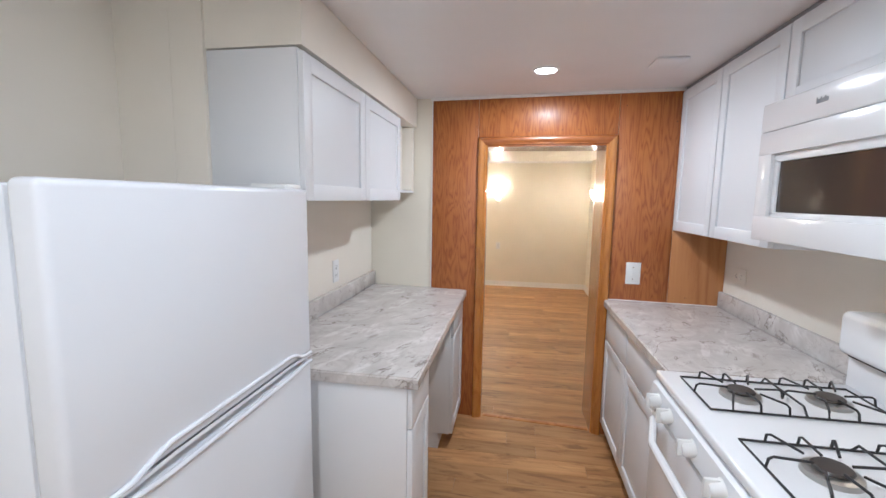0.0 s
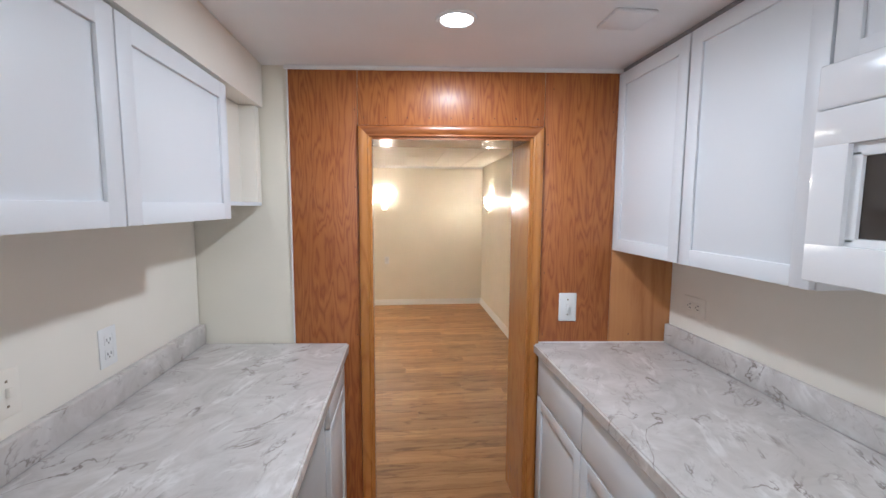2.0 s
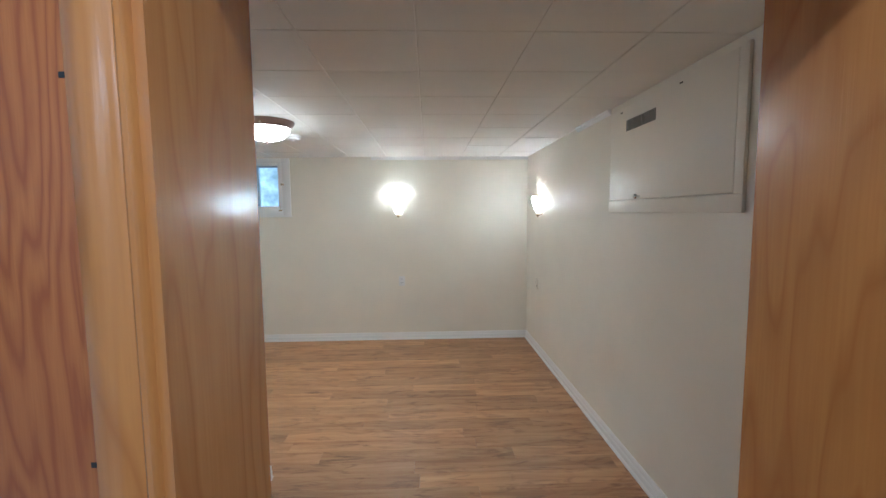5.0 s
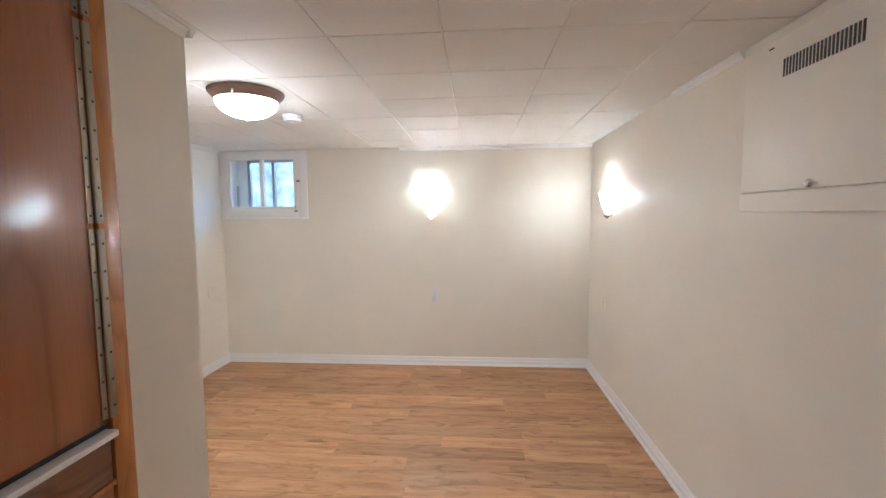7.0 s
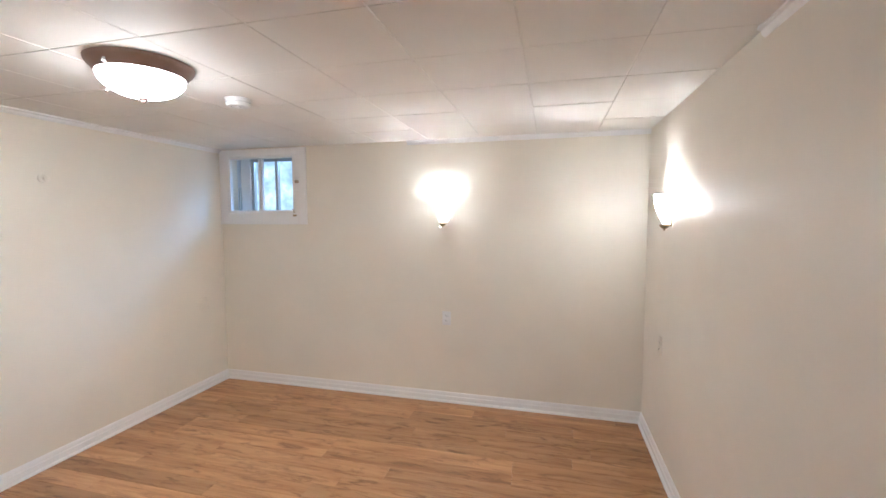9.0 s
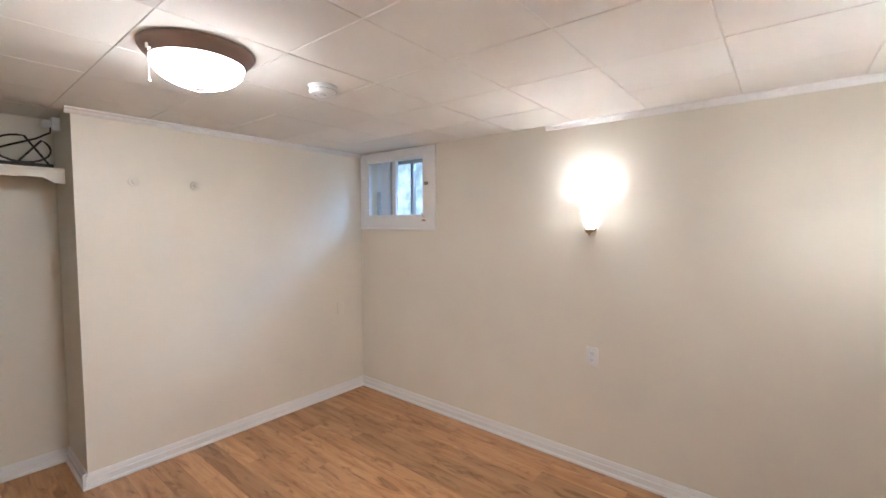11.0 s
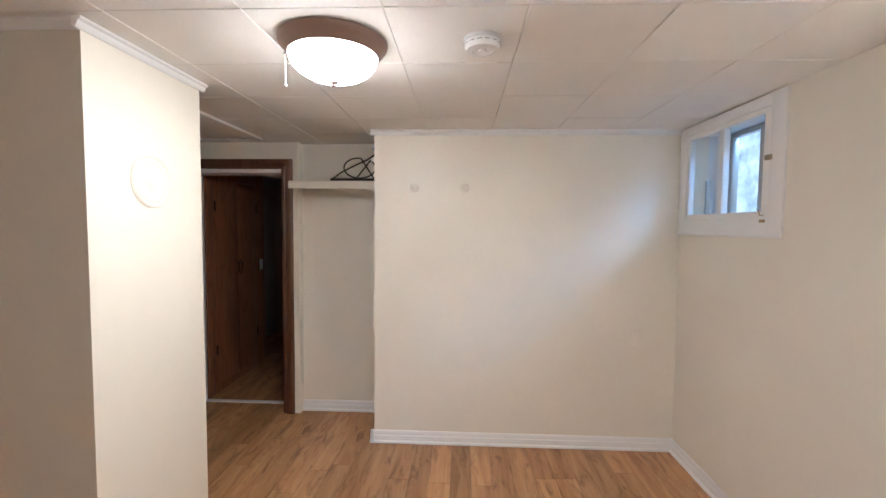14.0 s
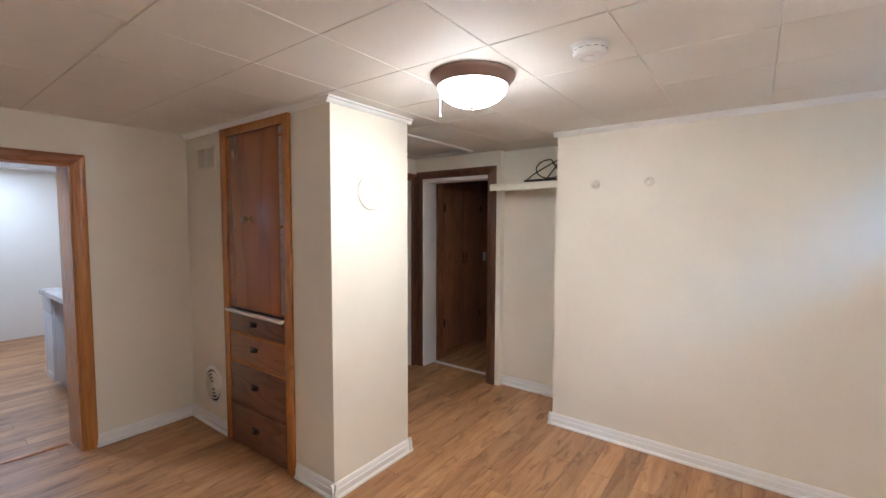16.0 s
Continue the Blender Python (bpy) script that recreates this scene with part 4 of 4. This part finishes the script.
def sconce(place, out):
    """A half-bowl wall lamp of frosted glass on a brass holder."""
    o = Vector(out)
    side = Vector((-o.y, o.x, 0))
    fr = Matrix(((side.x, o.x, 0, place[0]), (side.y, o.y, 0, place[1]), (0, 0, 1, place[2]), (0, 0, 0, 1)))
    ob = thing("wall_sconce", place, "lit frosted glass wall sconce with brass holder", "wall lamp", "wall sconces")
    prof = [(0.024, 0.020), (0.034, 0.045), (0.046, 0.085), (0.056, 0.125), (0.061, 0.165), (0.062, 0.195)]
    bm = bmesh.new()
    n = 20
    rings = [[bm.verts.new((r * math.cos(math.pi * k / n), 0.010 + 1.35 * r * math.sin(math.pi * k / n), z)) for k in range(n + 1)] for r, z in prof]
    for a, b in zip(rings, rings[1:]):
        for k in range(n):
            bm.faces.new((a[k], a[k + 1], b[k + 1], b[k]))
    bmesh.ops.solidify(bm, geom=bm.faces[:], thickness=0.004)
    bmesh.ops.transform(bm, verts=bm.verts, matrix=fr)
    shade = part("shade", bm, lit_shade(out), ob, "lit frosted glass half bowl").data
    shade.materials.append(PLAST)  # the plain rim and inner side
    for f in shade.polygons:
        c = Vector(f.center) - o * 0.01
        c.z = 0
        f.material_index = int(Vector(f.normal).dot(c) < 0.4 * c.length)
    hb = turned([(0.0, -0.018), (0.006, -0.016), (0.005, -0.008), (0.016, -0.002), (0.026, 0.008), (0.027, 0.020), (0.0, 0.021)], fr @ Matrix.Translation((0, 0.035, 0)), 24)
    part("holder", hb, BRASS, ob)
    up = Vector(place) + o * 0.05 + Vector((0, 0, 0.175))
    lamp("sconce_bulb", "AREA", up, 0.12, WARM, 0.07, up + o * 0.12 + Vector((0, 0, 1)))
    bp = box(-0.03, 0.03, 0.0005, 0.010, 0.01, 0.15, 0.003)
    bmesh.ops.transform(bp, verts=bp.verts, matrix=fr)
    part("back_plate", bp, BRASS, ob)
    for sgn in (-1, 1):
        cl = box(sgn * 0.064 - 0.007, sgn * 0.064 + 0.007, 0.008, 0.022, 0.148, 0.158, 0.002)
        bmesh.ops.transform(cl, verts=cl.verts, matrix=fr)
        part("clip", cl, CHROME, ob)
    return ob


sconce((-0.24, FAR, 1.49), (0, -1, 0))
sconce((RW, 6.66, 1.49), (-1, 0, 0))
wall_plate("outlet", (-0.215, FAR, 0.715), (0, -1, 0), PLAST, "socket", "white double outlet on the far wall")
wall_plate("outlet", (RW, 6.80, 0.74), (-1, 0, 0), CREAM, "socket", "cream painted-over outlet on the wall")
wall_plate("outlet", (LX, 7.02, 0.78), (1, 0, 0), CREAM, "blank", "cream painted-over blank plate near the corner")

# window: inner sash, deep reveal, outer sliding window
wd = tagged(thing("window_1", (-1.95, FAR, 1.5), "small white basement window with two panes in a deep reveal", "window"), kind="structure")
bm = bmesh.new()
tx0, tx1 = LX + 0.001, -1.497
for a, b, z0, z1 in ((tx0, WX0 + 0.002, 1.50, RZ - 0.01), (WX1 - 0.002, tx1, 1.50, RZ - 0.01), (WX0, WX1, 1.50, WZ0 + 0.002), (WX0, WX1, WZ1 - 0.002, RZ - 0.01)):
    bx(bm, a, b, FAR - 0.016, FAR + 0.002, z0, z1, 0.003)
part("casing", bm, TRIM, wd)
part("sill", box(tx0, tx1 + 0.012, FAR - 0.026, FAR - 0.0161, 1.492, 1.508, 0.003), TRIM, wd)
bm = bmesh.new()
for a, b, z0, z1 in ((WX0, WX0 + 0.03, WZ0, WZ1), (WX1 - 0.05, WX1, WZ0, WZ1), (WX0 + 0.029, WX1 - 0.049, WZ0, WZ0 + 0.03), (WX0 + 0.029, WX1 - 0.049, WZ1 - 0.03, WZ1), (-1.988, -1.950, WZ0 + 0.029, WZ1 - 0.029)):
    bx(bm, a, b, FAR - 0.012, FAR + 0.022, z0, z1, 0.003)
part("sash", bm, TRIM, wd)
for a, b in ((WX0 + 0.028, -1.993), (-1.947, WX1 - 0.048)):
    g = part("pane", box(a, b, FAR + 0.004, FAR + 0.007, WZ0 + 0.028, WZ1 - 0.028), GLASS, wd)
    g.visible_shadow = False
RB = FAR + 0.23
bm = box(WX0 - 0.02, WX0 - 0.001, FAR + T + 0.001, RB, WZ0 - 0.03, WZ1 + 0.03)
bx(bm, WX1 + 0.001, WX1 + 0.02, FAR + T + 0.001, RB, WZ0 - 0.03, WZ1 + 0.03), bx(bm, WX0, WX1, FAR + T + 0.001, RB, WZ0 - 0.03, WZ0 - 0.001), bx(bm, WX0, WX1, FAR + T + 0.001, RB, WZ1 + 0.001, WZ1 + 0.03)
bx(bm, WX0, WX0 + 0.10, RB - 0.06, RB, WZ0, WZ1)
part("reveal", bm, WELL, wd, "white painted deep reveal")
bm = bmesh.new()
for a, b, z0, z1 in ((WX0 + 0.10, WX0 + 0.13, WZ0, WZ1), (WX1 - 0.03, WX1, WZ0, WZ1), (WX0 + 0.13, WX1 - 0.03, WZ0, WZ0 + 0.03), (WX0 + 0.13, WX1 - 0.03, WZ1 - 0.03, WZ1), (-1.96, -1.93, WZ0 + 0.03, WZ1 - 0.03)):
    bx(bm, a, b, RB - 0.04, RB, z0, z1, 0.003)
part("outer_frame", bm, ALU, wd, "grey aluminium sliding frame")
g = part("pane", box(WX0 + 0.128, WX1 - 0.028, RB - 0.022, RB - 0.019, WZ0 + 0.028, WZ1 - 0.028), GLASS, wd)
g.visible_shadow = False
la = part("latch", box(WX1 - 0.016, WX1 + 0.02, FAR - 0.032, FAR - 0.0165, 1.86, 1.885, 0.004), STEEL, wd)
bm = tube([(WX1 - 0.03, FAR - 0.014, 1.60), (WX1 - 0.03, FAR - 0.03, 1.60), (WX1 - 0.03, FAR - 0.034, 1.622), (WX1 - 0.045, FAR - 0.034, 1.63)], 0.003, 8)
bx(bm, WX1 - 0.05, WX1 - 0.012, FAR - 0.019, FAR - 0.012, 1.565, 1.58, 0.002)
part("hook", bm, BRASS, wd)
part("stick", box(WX0 + 0.03, WX0 + 0.045, FAR + 0.09, FAR + 0.115, WZ0, WZ0 + 0.25, 0.002), ALU, wd, "grey stick leaning in the reveal")
back = setting("backdrop", box(-12.0, 3.0, 9.3, 9.32, 0.0, 6.0), GARDEN, "pale garden distance beyond the window", "backdrop")

# right wall: vent, rail, crystal knob
ap = thing("access_panel", (RW, 4.1, 1.52), "cream painted wall access panel with register slots and glass knob", "access panel")
AY0, AY1, AZ0 = 3.80, 4.97, 1.52
bm = box(RW - 0.016, RW - 0.0005, AY0, AY1, AZ0, AZ0 + 0.072, 0.004)
bx(bm, RW - 0.016, RW - 0.0005, AY0, AY0 + 0.05, AZ0 + 0.071, 2.15, 0.004)
part("frame", bm, CREAM, ap)
lid = part("lid", box(RW - 0.013, RW - 0.0005, AY0 + 0.056, AY1 - 0.002, AZ0 + 0.077, 2.145, 0.005), CREAM, ap)
for k in range(22):
    y = 4.435 + 0.0148 * k
    part("slot", box(RW - 0.0142, RW - 0.0125, y, y + 0.0085, 2.0, 2.062), DARKSLOT, lid)
part("knob", turned([(0.006, 0.0), (0.006, 0.012), (0.013, 0.018), (0.015, 0.026), (0.010, 0.033), (0.0, 0.035)], Matrix.Translation((RW - 0.0135, 4.575, 1.612)) @ Matrix.Rotation(radians(-90), 4, "Y"), 10), CHROME, lid, "faceted glass knob")
for y in (4.22, 4.82):
    part("screw", box(RW - 0.0145, RW - 0.0125, y - 0.012, y + 0.012, 2.118, 2.124), DARKSLOT, lid)

# niche: shelf, power strip, cable, socket
sh = thing("niche_shelf", (-2.75, 4.86, 1.79), "cream painted shelf across the niche", "shelf")
part("board", box(NX + 0.001, -2.60, 4.525, 5.207, 1.846, 1.862, 0.003), CREAM, sh)
bm = bmesh.new()
pts = [(4.525, 1.805), (5.10, 1.805), (5.125, 1.80), (5.14, 1.785), (5.16, 1.775), (5.207, 1.772), (5.207, 1.8455), (4.525, 1.8455)]
a = [bm.verts.new((-2.618, y, z)) for y, z in pts]
b = [bm.verts.new((-2.601, y, z)) for y, z in pts]
bm.faces.new(a), bm.faces.new(b[::-1])
for k in range(len(pts)):
    j = (k + 1) % len(pts)
    bm.faces.new((a[k], a[j], b[j], b[k]))
part("apron", bm, CREAM, sh, "scroll-ended apron")
ps = thing("power_strip", (-2.68, 4.99, 1.862), "black power strip lying on the shelf", "power strip")
part("body", box(-2.71, -2.66, 4.82, 5.17, 1.863, 1.888, 0.005), RUBBER, ps)
loop = [(-2.69, 4.83 + 0.0, 1.885), (-2.69, 4.90, 1.935), (-2.69, 5.00, 1.985), (-2.69, 5.10, 2.03), (-2.69, 5.165, 2.075), (-2.70, 5.17, 2.12)]
loop2 = [(-2.68 + 0.0, 5.05 + 0.115 * math.sin(2 * math.pi * k / 24 + 0.7) - 0.02 * k / 24, 1.965 + 0.075 * math.cos(2 * math.pi * k / 24 + 0.7)) for k in range(23)]
part("cable", tube(loop, 0.0055, 8, tube([(-2.67, 5.02, 1.888)] + loop2 + [(-2.68, 5.15, 1.888)], 0.0055)), RUBBER, ps, "coiled black cable")
sk = thing("socket_box", (-2.70, 5.18, 2.10), "white surface socket with a plug in the niche", "outlet")
part("box", box(-2.74, -2.66, 5.17, 5.209, 2.085, 2.165, 0.005), PLAST, sk)
part("plug", box(-2.72, -2.68, 5.13, 5.17, 2.105, 2.145, 0.006), PLAST, sk)

# attic hatch strips and hook on the alcove ceiling
ht = thing("ceiling_hatch", (-2.3, 4.2, RZ), "white painted ceiling hatch with trim strips", "hatch")
part("panel", box(-2.62, -1.75, 3.72, 4.28, RZ - 0.010, RZ - 0.0015, 0.002), CEILW, ht)
bm = box(-2.64, -1.73, 4.28, 4.31, RZ - 0.018, RZ - 0.0015, 0.003)
bx(bm, -2.64, -1.73, 3.69, 3.72, RZ - 0.018, RZ - 0.0015, 0.003), bx(bm, -2.65, -2.62, 3.69, 4.31, RZ - 0.018, RZ - 0.0015, 0.003)
part("trim", bm, CEILW, ht)
part("handle", tube([(-2.62, 3.92, RZ - 0.03), (-2.52, 3.92, RZ - 0.03)], 0.008, 10), PLAST, ht)

# wardrobe in the hall
wr = thing("hall_wardrobe", (-3.6, 3.5, 0), "brown wooden wardrobe with two tall doors in the dark hall", "wardrobe")
WYF = 3.62
part("body", box(-4.10, NX - T - 0.03, 3.17, WYF - 0.02, 0.0, 2.10, 0.003), WARDW, wr)
part("stile", box(-3.15, NX - T - 0.03, WYF - 0.0199, WYF, 0.0, 2.10, 0.003), WARDW, wr)
part("stile", box(-4.10, -3.93, WYF - 0.0199, WYF, 0.0, 2.10, 0.003), WARDW, wr)
part("rail", box(-3.93, -3.15, WYF - 0.0199, WYF, 1.94, 2.10, 0.003), WARDW, wr)
part("rail", box(-3.93, -3.15, WYF - 0.0199, WYF, 0.0, 0.07, 0.003), WARDW, wr)
for a, b, h in ((-3.535, -3.155, -3.51), (-3.925, -3.545, -3.57)):
    d = part("door", box(a, b, WYF - 0.019, WYF + 0.004, 0.075, 1.935, 0.004), WARDW, wr)
    part("handle", tube([(h, WYF + 0.004, 1.06), (h, WYF + 0.03, 1.08), (h, WYF + 0.03, 1.16), (h, WYF + 0.004, 1.18)], 0.006, 8), CUP, d)
    hx = a + 0.01 if b < -3.54 else b - 0.01
    for z in (0.35, 1.65):
        part("hinge", box(hx - 0.012, hx + 0.012, WYF + 0.003, WYF + 0.008, z, z + 0.09, 0.001), CUP, d)
wall_plate("light_switch", (-4.02, WYF + 0.0005, 1.10), (0, 1, 0), PLAST, "toggle", "white light switch on the wardrobe side")
whole("ceiling_cover", turned([(0.0, -0.012), (0.045, -0.012), (0.055, -0.009), (0.075, -0.006), (0.078, -0.0012), (0.0, -0.0012)], Matrix.Translation((0.77, 3.50, RZ)), 40), CEILW, "round white painted cover plate on the ceiling", "cover plate")

# ---- floors of laminate planks ----
PW, PLN = 0.128, 1.22


def plank_mesh(x0, x1, w):
    bm = bmesh.new()
    e = 0.0009
    lo = [bm.verts.new(p) for p in ((x0, 0, -0.006), (x1, 0, -0.006), (x1, w, -0.006), (x0, w, -0.006))]
    hi = [bm.verts.new(p) for p in ((x0 + e, e, 0), (x1 - e, e, 0), (x1 - e, w - e, 0), (x0 + e, w - e, 0))]
    bm.faces.new(hi)
    for k in range(4):
        bm.faces.new((lo[k], lo[(k + 1) % 4], hi[(k + 1) % 4], hi[k]))
    return mesh_of("plank", bm, PLANK, False)


def plank_floor(name, x0, x1, y0, y1, label, seed):
    rng = random.Random(seed)
    base = setting(name, box(x0, x1, y0, y1, -0.12, -0.005), DARKSLOT, label, "floor")
    full = plank_mesh(0, PLN, PW)
    y = y0
    while y < y1 - 0.01:
        w = min(PW, y1 - y)
        x = x0 - rng.uniform(0.0, PLN - 0.1)
        while x < x1 - 0.005:
            a, b = max(x, x0), min(x + PLN, x1)
            if b - a > 0.004:
                same = b - a > PLN - 1e-6 and w > PW - 1e-6
                ob = new("plank", full if same else plank_mesh(0, b - a, w))
                ob.location, ob.parent = (a, y, 0), base
            x += PLN
        y += w
    return base


plank_floor("floor_kitchen", LA - T, RW + T, KB - T, 2.69, "oak laminate plank floor of the kitchen", 3)
plank_floor("floor_room", NX - T, RW + T, 2.69, FAR + T, "oak laminate plank floor", 5)
plank_floor("floor_hall", -5.5, NX - T, 3.06, 5.3, "oak laminate plank floor of the dark hall", 8)
